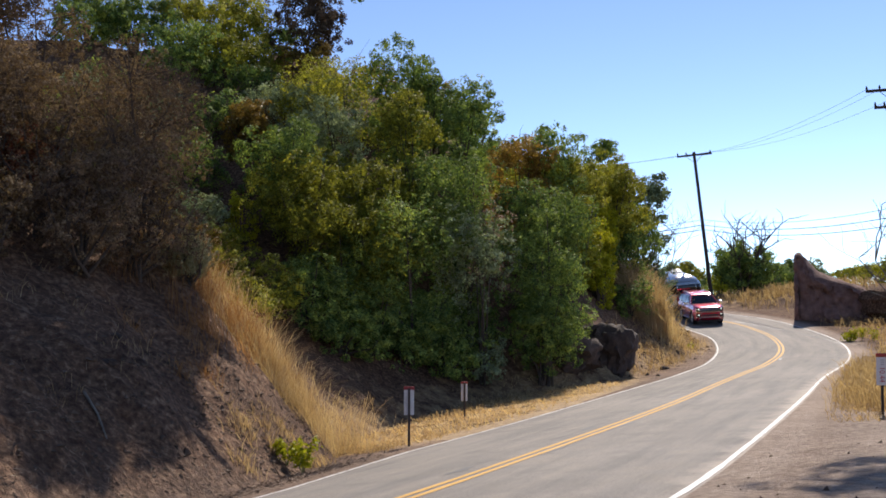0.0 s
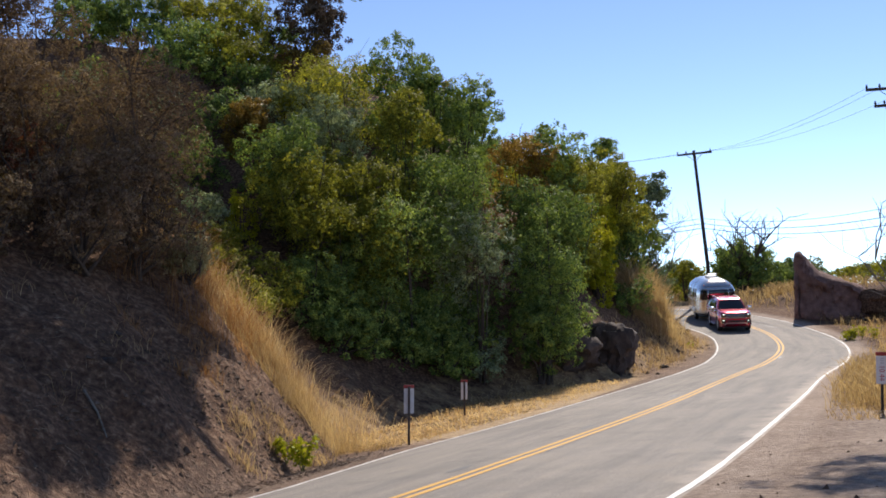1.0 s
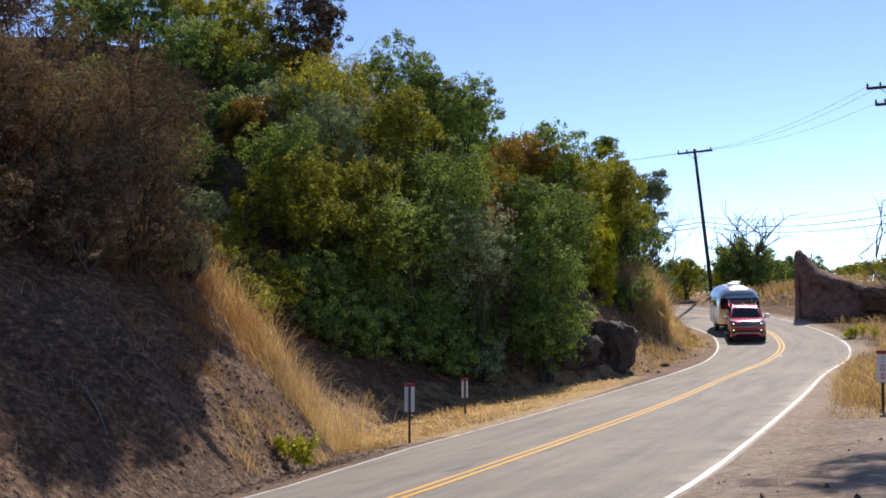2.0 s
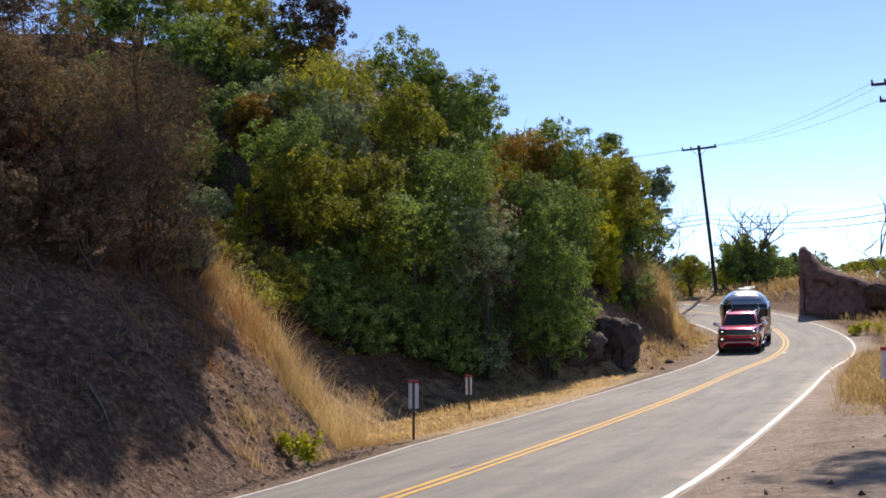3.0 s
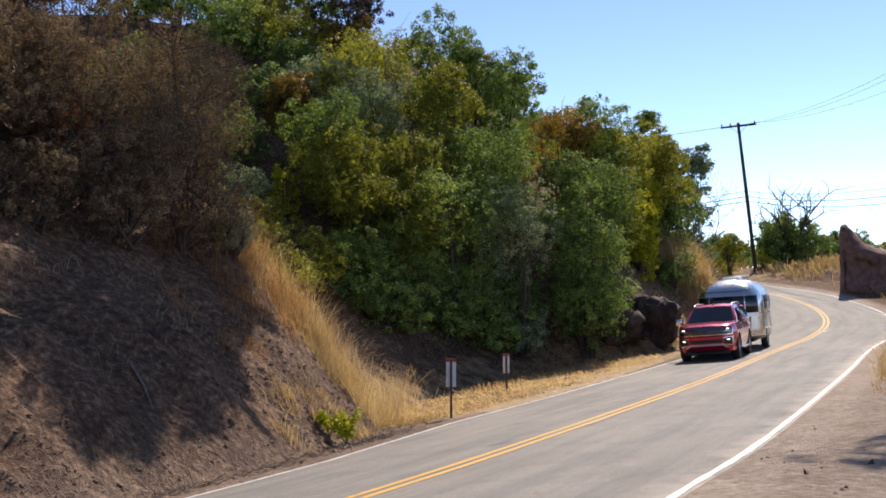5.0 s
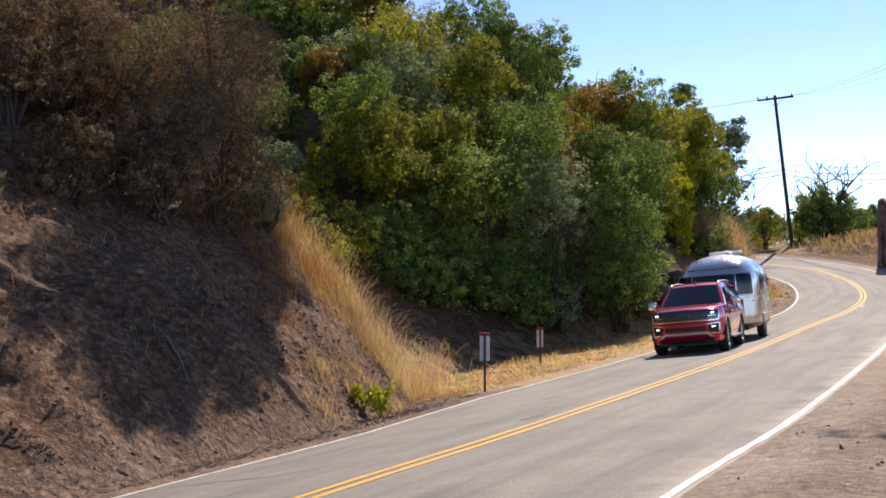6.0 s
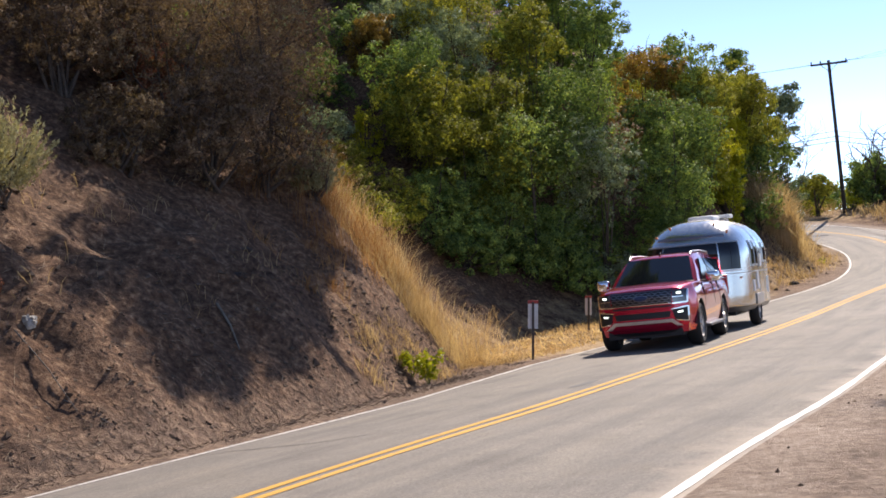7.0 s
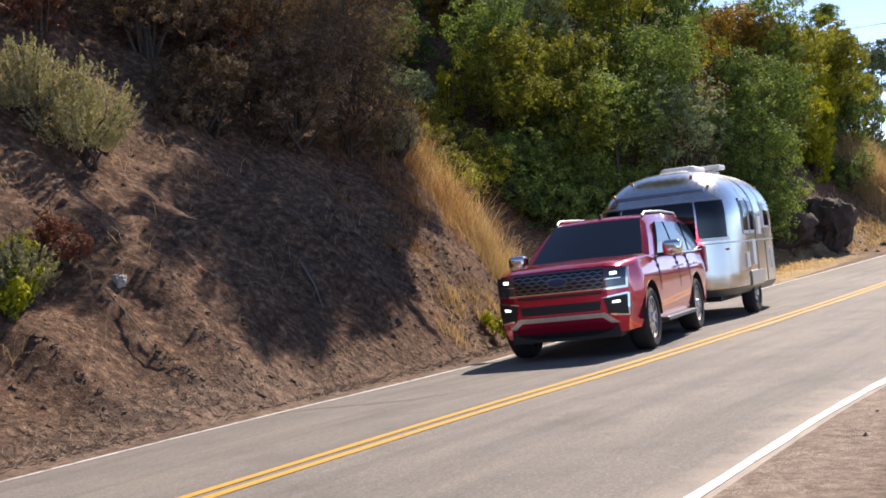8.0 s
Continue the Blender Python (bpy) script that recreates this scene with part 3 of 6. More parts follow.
OLIVE = [  # x, y, crown middle above the root, half width, half height
    (-11.9, 59.3, 1.3, 2.2, 1.7), (-9.8, 61.9, 1.4, 1.7, 1.7), (-10.1, 58.2, 1.0, 2.2, 1.4), (-4.1, 54.0, 2.9, 2.7, 1.6), (-1.3, 50.0, 4.5, 1.4, 1.4), (5.9, 54.2, 5.5, 1.4, 1.0),
    (9.4, 67.4, 3.9, 1.5, 1.9), (-5.6, 46.0, 2.4, 1.9, 1.6), (-2.4, 46.0, 4.5, 1.7, 1.3), (-3.7, 43.5, 3.1, 2.2, 1.6), (-2.6, 43.5, 2.1, 0.8, 0.8), (18.3, 92.0, 2.0, 1.3, 1.1),
    (9.4, 63.0, 3.4, 1.47, 1.80),
    (8.6, 62.0, 4.6, 1.31, 1.14),
    (6.5, 57.0, 4.3, 1.39, 1.31),
    (4.4, 55.0, 3.3, 1.63, 1.14),
    (-4.2, 50.0, 1.4, 1.31, 1.22),
    (-5.0, 44.6, 3.0, 1.4, 1.8), (-3.4, 45.6, 3.6, 1.4, 1.8),
]
PINE = [  # x, y, crown middle above the root, half width, half height
    (-6.6, 62.6, 1.9, 2.2, 2.6),
]
GREY = [  # x, y, crown middle above the root, half width, half height
    (-6.9, 54.0, 0.9, 1.8, 1.1), (-4.3, 50.0, 3.3, 1.4, 1.5), (12.5, 72.0, 5.8, 1.2, 1.7), (1.2, 45.2, 4.4, 1.3, 2.3),
]
RUST = [  # x, y, crown middle above the root, half width, half height
    (-8.1, 51.2, 1.1, 1.2, 1.6), (3.3, 52.2, 5.0, 1.6, 1.1),
]
LIME = [  # x, y, crown middle above the root, half width, half height
    (7.2, 60.0, 1.7, 1.3, 2.3), (-7.5, 45.5, 0.9, 0.6, 1.3), (7.3, 56.9, 1.0, 0.8, 1.3),
    (7.1, 57.0, 1.8, 0.90, 1.63),
]
BARE = [  # x, y, crown middle above the root, half width, half height
    (-8.3, 25.0, 2.8, 1.4, 2.0), (-5.9, 23.6, 2.1, 1.7, 1.9), (-7.9, 23.0, 0.9, 1.2, 1.4), (-6.2, 20.6, 1.0, 1.2, 1.2),
    (-7.3, 19.2, 0.7, 1.0, 0.9), (-5.7, 22.2, 1.5, 1.4, 1.6), (-7.2, 21.5, 1.8, 1.4, 1.6), (-8.4, 22.4, 1.3, 1.3, 1.5), (-9.8, 24.5, 1.6, 1.5, 1.8), (-7.2, 26.2, 1.8, 1.6, 1.9),
    (-9.9, 21.5, 1.4, 1.4, 1.6), (-6.9, 27.8, 2.4, 1.9, 2.2), (-10.5, 27.5, 2.0, 1.8, 2.2), (-8.6, 20.0, 1.3, 1.2, 1.3), (-11.5, 23.5, 1.8, 1.6, 1.8), (-9.6, 18.4, 0.9, 1.0, 1.0),
]
RED_BUSH = [(-7.9, 21.9, 1.0, 0.9, 0.9), (-6.9, 13.2, 0.3, 0.35, 0.35), (-9.4, 17.6, 0.7, 0.7, 0.8)]
SAGE = [(-7.75, 15.6, 0.55, 0.8, 0.8), (-8.3, 15.2, 0.5, 0.6, 0.6), (-7.05, 12.35, 0.35, 0.45, 0.4), (-4.9, 23.0, 0.5, 0.5, 0.6)]
LABELS = {
    "red": "dry reddish twiggy shrub on the bank",
    "sage": "pale sage shrub with upright sprigs on the bank",
    "green": "dense dark green chaparral shrub on the slope",
    "olive": "olive and yellow-green chaparral shrub on the slope",
    "grey": "grey-green sage-like shrub on the slope",
    "rust": "rusty brown half-dry shrub on the slope",
    "lime": "bright yellow-green leafy shrub on the slope",
    "bare": "withered brown twiggy shrub on the bank",
    "pine": "dark dry pine-like tree on the crest",
}
for kind, plants in (("green", GREEN), ("olive", OLIVE), ("pine", PINE), ("grey", GREY), ("rust", RUST), ("lime", LIME), ("bare", BARE), ("red", RED_BUSH), ("sage", SAGE)):
    for k, (x, y, zc, rx, rz) in enumerate(plants):
        grow = 1.0 if kind in ("bare", "pine", "red", "sage") else 1.22
        shrub(kind, x, y, max(zc, 0.5 * rz), rx * grow, rz * grow, 100 * len(kind) + k + ord(kind[0]), LABELS[kind], "tree" if kind == "pine" else "shrub", 0.9 if kind in ("bare", "pine") else 1.0, 0.048 if kind == "bare" else None)

# thicket between them: dark, low and close
r = random.Random(5)
placed = [(x, y, rx) for plants in (GREEN, OLIVE, GREY, RUST, LIME) for x, y, _, rx, _ in plants]
tries = 0
while tries < 4000 and len(placed) < 125:
    tries += 1
    x, y = r.uniform(-22, 13), r.uniform(34, 80)
    s, d = road_coords(np.array([x]), np.array([y]))
    e = d[0] - np.interp(s[0], TOE_S, TOE_D)
    if not (4.5 if s[0] < 46 else 1.6) < e < 21 or not 17 < s[0] < 76:
        continue
    rx = r.uniform(1.3, 2.1)
    if (x > 10.4 and y > 56) or any((x - a) ** 2 + (y - b) ** 2 < (0.62 * (rx + c)) ** 2 for a, b, c in placed):
        continue
    placed.append((x, y, rx))
    kind = r.choice(["green", "green", "olive", "green", "grey", "rust"] if e > 4 else ["green", "green", "grey"])
    shrub(kind, x, y, 0.9, rx, rx * 0.75, 3000 + tries, LABELS[kind], density=0.55)


def unseen_shade_tree():
    """Unseen tree added to shade the bank; a long limb carries its crown high over the road."""
    thing = tagged(new("tree"), "unseen leaning tree added to shade the bank, crown high over the road", "tree", "hillside shrubs")
    thing.matrix_basis = pose(-12.0, 24.5, float(height(-12.0, 24.5)) - 0.2)
    g = thing.matrix_basis.translation
    way = [Vector(p) - g for p in ((-12.0, 24.5, g.z), (-10.6, 25.2, 9.8), (-7.8, 26.2, 10.3), (-5.2, 26.9, 10.6), (-2.4, 27.3, 10.9))]
    mesh_part("trunk", tube_mesh("trunk", [[(*p, 0.26 - 0.05 * k) for k, p in enumerate(way)]], BARK, 9), thing, "leaning trunk")
    r, lobes = random.Random(4), []
    c = way[-1]
    for _ in range(84):
        a, q = r.uniform(0, 6.28), r.uniform(0, 1) ** 0.55
        lobes.append((c.x + 0.6 + math.cos(a) * q * 1.6 + 0.1 * math.sin(a) * q * 4.0, c.y + 1.1 + math.sin(a) * q * 3.5, c.z + r.uniform(-0.6, 1.0), r.uniform(0.5, 0.95), r.uniform(0.4, 0.7)))
    mesh_part("crown", crown_mesh("crown", lobes, 38000, 0.15, LEAVES["green"], 55), thing)


unseen_shade_tree()


# ---- the red car and its trailer ----
def paint(name, colour, flake):
    """Car paint: tinted flakes under a clear coat."""
    m, ns, ls, b = nodes_of(name)
    n = noise_node(ns, ls, 900, 2)
    d = noise_node(ns, ls, 3, 5)
    r = ramp(ns, [(0.35, tuple(c * 0.8 for c in colour)), (0.65, flake)])
    ls.new(n.outputs[0], r.inputs[0])
    dirt = ramp(ns, [(0.45, (1, 1, 1)), (0.8, (0.88, 0.86, 0.84))])
    ls.new(d.outputs[0], dirt.inputs[0])
    ls.new(mix(ns, ls, 1.0, r.outputs[0], dirt.outputs[0], "MULTIPLY"), b.inputs["Base Color"])
    b.inputs["Metallic"].default_value, b.inputs["Roughness"].default_value = 0.65, 0.25
    b.inputs["Coat Weight"].default_value, b.inputs["Coat Roughness"].default_value = 1.0, 0.04
    return m


def glow(name, colour, strength):
    m, ns, ls, b = nodes_of(name)
    b.inputs["Base Color"].default_value = (0.8, 0.8, 0.8, 1)
    b.inputs["Emission Color"].default_value, b.inputs["Emission Strength"].default_value = (*colour, 1), strength
    return m


def skin_material():
    """Polished aluminium sheet, faintly rippled and streaked."""
    m, ns, ls, b = nodes_of("polished_aluminium")
    n, w = noise_node(ns, ls, 2.2, 3), noise_node(ns, ls, 14, 5, stretch=(1, 1, 0.15))
    r = ramp(ns, [(0.3, (0.64, 0.625, 0.60)), (0.7, (0.78, 0.765, 0.74))])
    ls.new(w.outputs[0], r.inputs[0])
    ls.new(r.outputs[0], b.inputs["Base Color"])
    rr = ramp(ns, [(0.3, (0.16,) * 3), (0.7, (0.26,) * 3)])
    ls.new(w.outputs[0], rr.inputs[0])
    ls.new(rr.outputs[0], b.inputs["Roughness"])
    b.inputs["Metallic"].default_value = 1.0
    bump(ns, ls, b, n.outputs[0], 0.08, 0.02)
    return m


RED = paint("deep_red_paint", (0.46, 0.002, 0.028), (0.70, 0.005, 0.060))
SKIN = skin_material()
GLASS = plain("tinted_glass", (0.006, 0.008, 0.012), 0.05, 0.0, 0.0, 0.05)
BLACK = plain("black_plastic", (0.015, 0.015, 0.016), 0.5)
RUBBER = plain("tyre_rubber", (0.022, 0.021, 0.02), 0.85, scale=12)
CHROME = plain("chrome", (0.75, 0.75, 0.76), 0.12, 1.0, vary=0.04)
DARK_CHROME = plain("dark_mesh_chrome", (0.05, 0.05, 0.055), 0.3, 1.0)
DARK_BAR = plain("grille_bar", (0.20, 0.20, 0.21), 0.3, 1.0)
SATIN = plain("satin_silver", (0.60, 0.59, 0.58), 0.35, 0.9)
LENS = plain("clear_lamp_lens", (0.07, 0.072, 0.078), 0.08, 0.5, 1.0)
LAMP = glow("lamp_glow", (0.85, 1.0, 0.9), 2.2)
AMBER = plain("amber_lens", (0.75, 0.22, 0.03), 0.3)
WHITE_PLASTIC = plain("white_plastic", (0.78, 0.77, 0.74), 0.5)

FRONT_AXLE, REAR_AXLE, TYRE_R = 0.0, -3.112, 0.41


def smooth01(v):
    v = np.clip(v, 0, 1)
    return v * v * (3 - 2 * v)


def car_half_width(x, z):
    x, z = np.asarray(x, float), np.asarray(z, float)
    w = np.interp(z, [0.3, 0.5, 0.75, 0.98, 1.08, 1.2], [0.91, 0.962, 0.985, 0.975, 0.95, 0.915])
    w = w - 0.11 * smooth01((x - 0.35) / 0.65) ** 2 - 0.06 * smooth01((-3.9 - x) / 0.5)
    return w


def car_top(x):
    return np.interp(x, [-4.4, -4.2, -0.75, -0.3, 0.3, 0.75, 0.90, 0.98], [1.17, 1.21, 1.22, 1.235, 1.215, 1.185, 1.165, 1.13])


def car_bottom(x):
    z = np.interp(x, [-4.4, -4.0, -3.6, 0.5, 0.98], [0.45, 0.38, 0.33, 0.33, 0.30])
    for a in (FRONT_AXLE, REAR_AXLE):
        h = np.clip(0.49**2 - (x - a) ** 2, 0, None) ** 0.5
        z = np.maximum(z, np.where(h > 0, 0.42 + h * 0.98, 0))
    return z


def nose(x, y, z=0.8):
    """The nose and tail are bowed in plan with rounded corners, and the nose leans in above and below."""
    front = smooth01((np.asarray(x) - 0.1) / 0.85)
    y = np.abs(y)
    lean = np.interp(z, [0.28, 0.45, 0.6, 1.0, 1.10, 1.18], [-0.13, -0.03, 0.0, 0.0, -0.02, -0.06])
    return x - (0.13 * y ** 2.4 + 0.15 * smooth01((y - 0.58) / 0.42) ** 2) * front + lean * front**2 + 0.10 * y ** 2.4 * smooth01((-3.6 - x) / 0.7)


def car_body():
    xs = np.unique(np.concatenate([np.linspace(-4.35, 0.98, 56), np.linspace(-0.5, 0.5, 25), np.linspace(-3.62, -2.6, 25), [0.86, 0.92, 0.95, 0.97]]))
    nz, ny = 13, 14
    vs, fs = [], []
    rows = []
    for x in xs:
        zb, zt = float(car_bottom(x)), float(car_top(x))
        ring = []
        zz = zb + (zt - zb) * np.linspace(0, 1, nz)
        for z in zz:
            ring.append((x, float(car_half_width(x, z)), z))
        wt = ring[-1][1]
        for k in range(1, ny):
            y = wt * (1 - 2 * k / ny)
            ring.append((x, y, zt + 0.035 * (1 - (y / wt) ** 2) + 0.012 * math.exp(-((abs(y) - 0.62) / 0.07) ** 2)))
        for z in zz[::-1]:
            ring.append((x, -float(car_half_width(x, z)), z))
        rows.append(ring)
    n = len(rows[0])
    for ring in rows:
        vs += [(float(nose(x, y, z)), y, z) for x, y, z in ring]
    for i in range(len(rows) - 1):
        for k in range(n - 1):
            fs.append((i * n + k, i * n + k + 1, (i + 1) * n + k + 1, (i + 1) * n + k))
    # nose and tail faces
    for i in (0, len(rows) - 1):
        x = xs[i]
        flank = rows[i][:nz]
        for p, q in zip(flank[:-1], flank[1:]):
            for j in range(ny):
                quad = []
                for (_, w, z), col in ((p, j), (p, j + 1), (q, j + 1), (q, j)):
                    y = w * (1 - 2 * col / ny)
                    rise = 0.035 * (1 - (y / w) ** 2) + 0.012 * math.exp(-((abs(y) - 0.62) / 0.07) ** 2) if z == flank[-1][2] and abs(y) < w else 0
                    quad.append((float(nose(x, y, z + rise)), y, z + rise))
                o = len(vs)
                vs += quad
                fs.append((o, o + 1, o + 2, o + 3) if i == 0 else (o + 3, o + 2, o + 1, o))
    return mesh_from("body", vs, fs, RED, True)


def slab(points, thick, place):
    """A plate from an outline in two coordinates; place(a, b, out) puts it in space."""
    bm = bmesh.new()
    n = len(points)
    top = [bm.verts.new(place(a, b, thick)) for a, b in points]
    low = [bm.verts.new(place(a, b, -0.02)) for a, b in points]
    mid = bm.verts.new(place(sum(p[0] for p in points) / n, sum(p[1] for p in points) / n, thick))
    for k in range(n):
        bm.faces.new((top[k], top[(k + 1) % n], mid))
        bm.faces.new((top[(k + 1) % n], top[k], low[k], low[(k + 1) % n]))
    bmesh.ops.recalc_face_normals(bm, faces=bm.faces[:])
    return bm


def on_nose(y, z, out):
    return (float(nose(0.98, y, z)) + out, y, z)


def sheet(corners, thick, place, n=12):
    """A plate over four corners that follows a bowed surface; place(a, b, out) puts it in space."""
    p, q, r, t = [Vector(c) for c in corners]
    m = 6 if n > 4 else 1
    bm = bmesh.new()
    top = [[bm.verts.new(place(*p.lerp(q, i / n).lerp(t.lerp(r, i / n), j / m), thick)) for j in range(m + 1)] for i in range(n + 1)]
    for i in range(n):
        for j in range(m):
            bm.faces.new((top[i][j], top[i + 1][j], top[i + 1][j + 1], top[i][j + 1]))
    ring = [(i, 0) for i in range(n)] + [(n, j) for j in range(m)] + [(i, m) for i in range(n, 0, -1)] + [(0, j) for j in range(m, 0, -1)]
    low = [bm.verts.new(place(*p.lerp(q, i / n).lerp(t.lerp(r, i / n), j / m), -0.02)) for i, j in ring]
    for k, (i, j) in enumerate(ring):
        i2, j2 = ring[(k + 1) % len(ring)]
        bm.faces.new((top[i2][j2], top[i][j], low[k], low[(k + 1) % len(ring)]))
    bmesh.ops.recalc_face_normals(bm, faces=bm.faces[:])
    return bm


def lathe(profile, sides=28):
    """A ring about the y axis from (radius, y) points."""
    bm = bmesh.new()
    rings = [[bm.verts.new((r * math.cos(2 * math.pi * k / sides), y, r * math.sin(2 * math.pi * k / sides))) for k in range(sides)] for r, y in profile]
    for a, b in zip(rings[:-1], rings[1:]):
        for k in range(sides):
            bm.faces.new((a[k], a[(k + 1) % sides], b[(k + 1) % sides], b[k]))
    bmesh.ops.recalc_face_normals(bm, faces=bm.faces[:])
    return bm


def box(bm, lo, hi):
    q = bmesh.ops.create_cube(bm, size=1)["verts"]
    for v in q:
        v.co = Vector([lo[i] + (v.co[i] + 0.5) * (hi[i] - lo[i]) for i in range(3)])
    return q


def rounded_box(lo, hi, r=0.1, seg=3):
    bm = bmesh.new()
    box(bm, lo, hi)
    bmesh.ops.bevel(bm, geom=bm.edges[:], offset=r, segments=seg, affect="EDGES", profile=0.5)
    return bm


def add_wheel(parent, x, y, radius, width, rim_r, spokes, rim_mat):
    """A wheel whose parts turn with it; the outer face looks away from the middle line."""
    side = 1 if y > 0 else -1
    hub = new("wheel")
    hub.parent = parent
    hub.matrix_basis = pose(x, y, radius)
    h = width / 2
    part("tyre", lathe([(rim_r, -h), (radius - 0.05, -h - 0.01), (radius - 0.015, -h + 0.02), (radius, -h + 0.06), (radius, h - 0.06), (radius - 0.015, h - 0.02), (radius - 0.05, h + 0.01), (rim_r, h)]), RUBBER, hub, "black rubber tyre", True)
    bm = lathe([(rim_r, -h), (rim_r, h * 0.9), (rim_r - 0.025, h * 0.92), (rim_r - 0.03, h * 0.3), (0.03, h * 0.2)], 28)
    for k in range(spokes):
        a = 2 * math.pi * k / spokes
        vs = box(bm, (0.04, h * 0.45, -0.022), (rim_r - 0.02, h * 0.78, 0.022))
        bmesh.ops.rotate(bm, verts=vs, cent=(0, 0, 0), matrix=Matrix.Rotation(a, 3, "Y"))
    vs = bmesh.ops.create_cone(bm, cap_ends=True, segments=14, radius1=0.075, radius2=0.06, depth=0.05)["verts"]
    bmesh.ops.rotate(bm, verts=vs, cent=(0, 0, 0), matrix=Matrix.Rotation(radians(-90), 3, "X"))
    bmesh.ops.translate(bm, verts=vs, vec=(0, h * 0.8, 0))
    if side < 0:
        bmesh.ops.scale(bm, verts=bm.verts[:], vec=(1, -1, 1))
        bmesh.ops.reverse_faces(bm, faces=bm.faces[:])
    part("rim", bm, rim_mat, hub, "bright spoked alloy rim", True)
    return hub


CABIN = [  # x, half width, z at sill, then roof: windscreen foot, windscreen head, roof tail, tail foot
    (-0.42, 0.86, 1.19), (-1.22, 0.69, 1.755), (-1.45, 0.695, 1.81), (-2.4, 0.70, 1.84), (-3.5, 0.69, 1.82), (-4.02, 0.66, 1.76), (-4.28, 0.84, 1.19),
]


def car_cabin():
    """Roof and pillars: a shell from the sill to the roof."""
    bm = bmesh.new()
    rings = []
    for x, w, z in CABIN[1:-1]:
        foot = np.interp(x, [-4.02, -1.22], [-4.28, -0.42])
        pts = [(foot, 0.90, 1.17), (foot * 0.5 + x * 0.5, (0.90 + w) / 2 + 0.02, (1.17 + z) / 2), (x, w + 0.015, z - 0.06), (x, w - 0.04, z), (x, w * 0.5, z + 0.025), (x, 0, z + 0.032)]
        pts += [(a, -b, c) for a, b, c in pts[-2::-1]]
        rings.append([bm.verts.new(p) for p in pts])
    for a, b in zip(rings[:-1], rings[1:]):
        for k in range(len(a) - 1):
            bm.faces.new((a[k], a[k + 1], b[k + 1], b[k]))
    for r in (rings[0], rings[-1]):
        bm.faces.new(r)
    bmesh.ops.recalc_face_normals(bm, faces=bm.faces[:])
    return bm


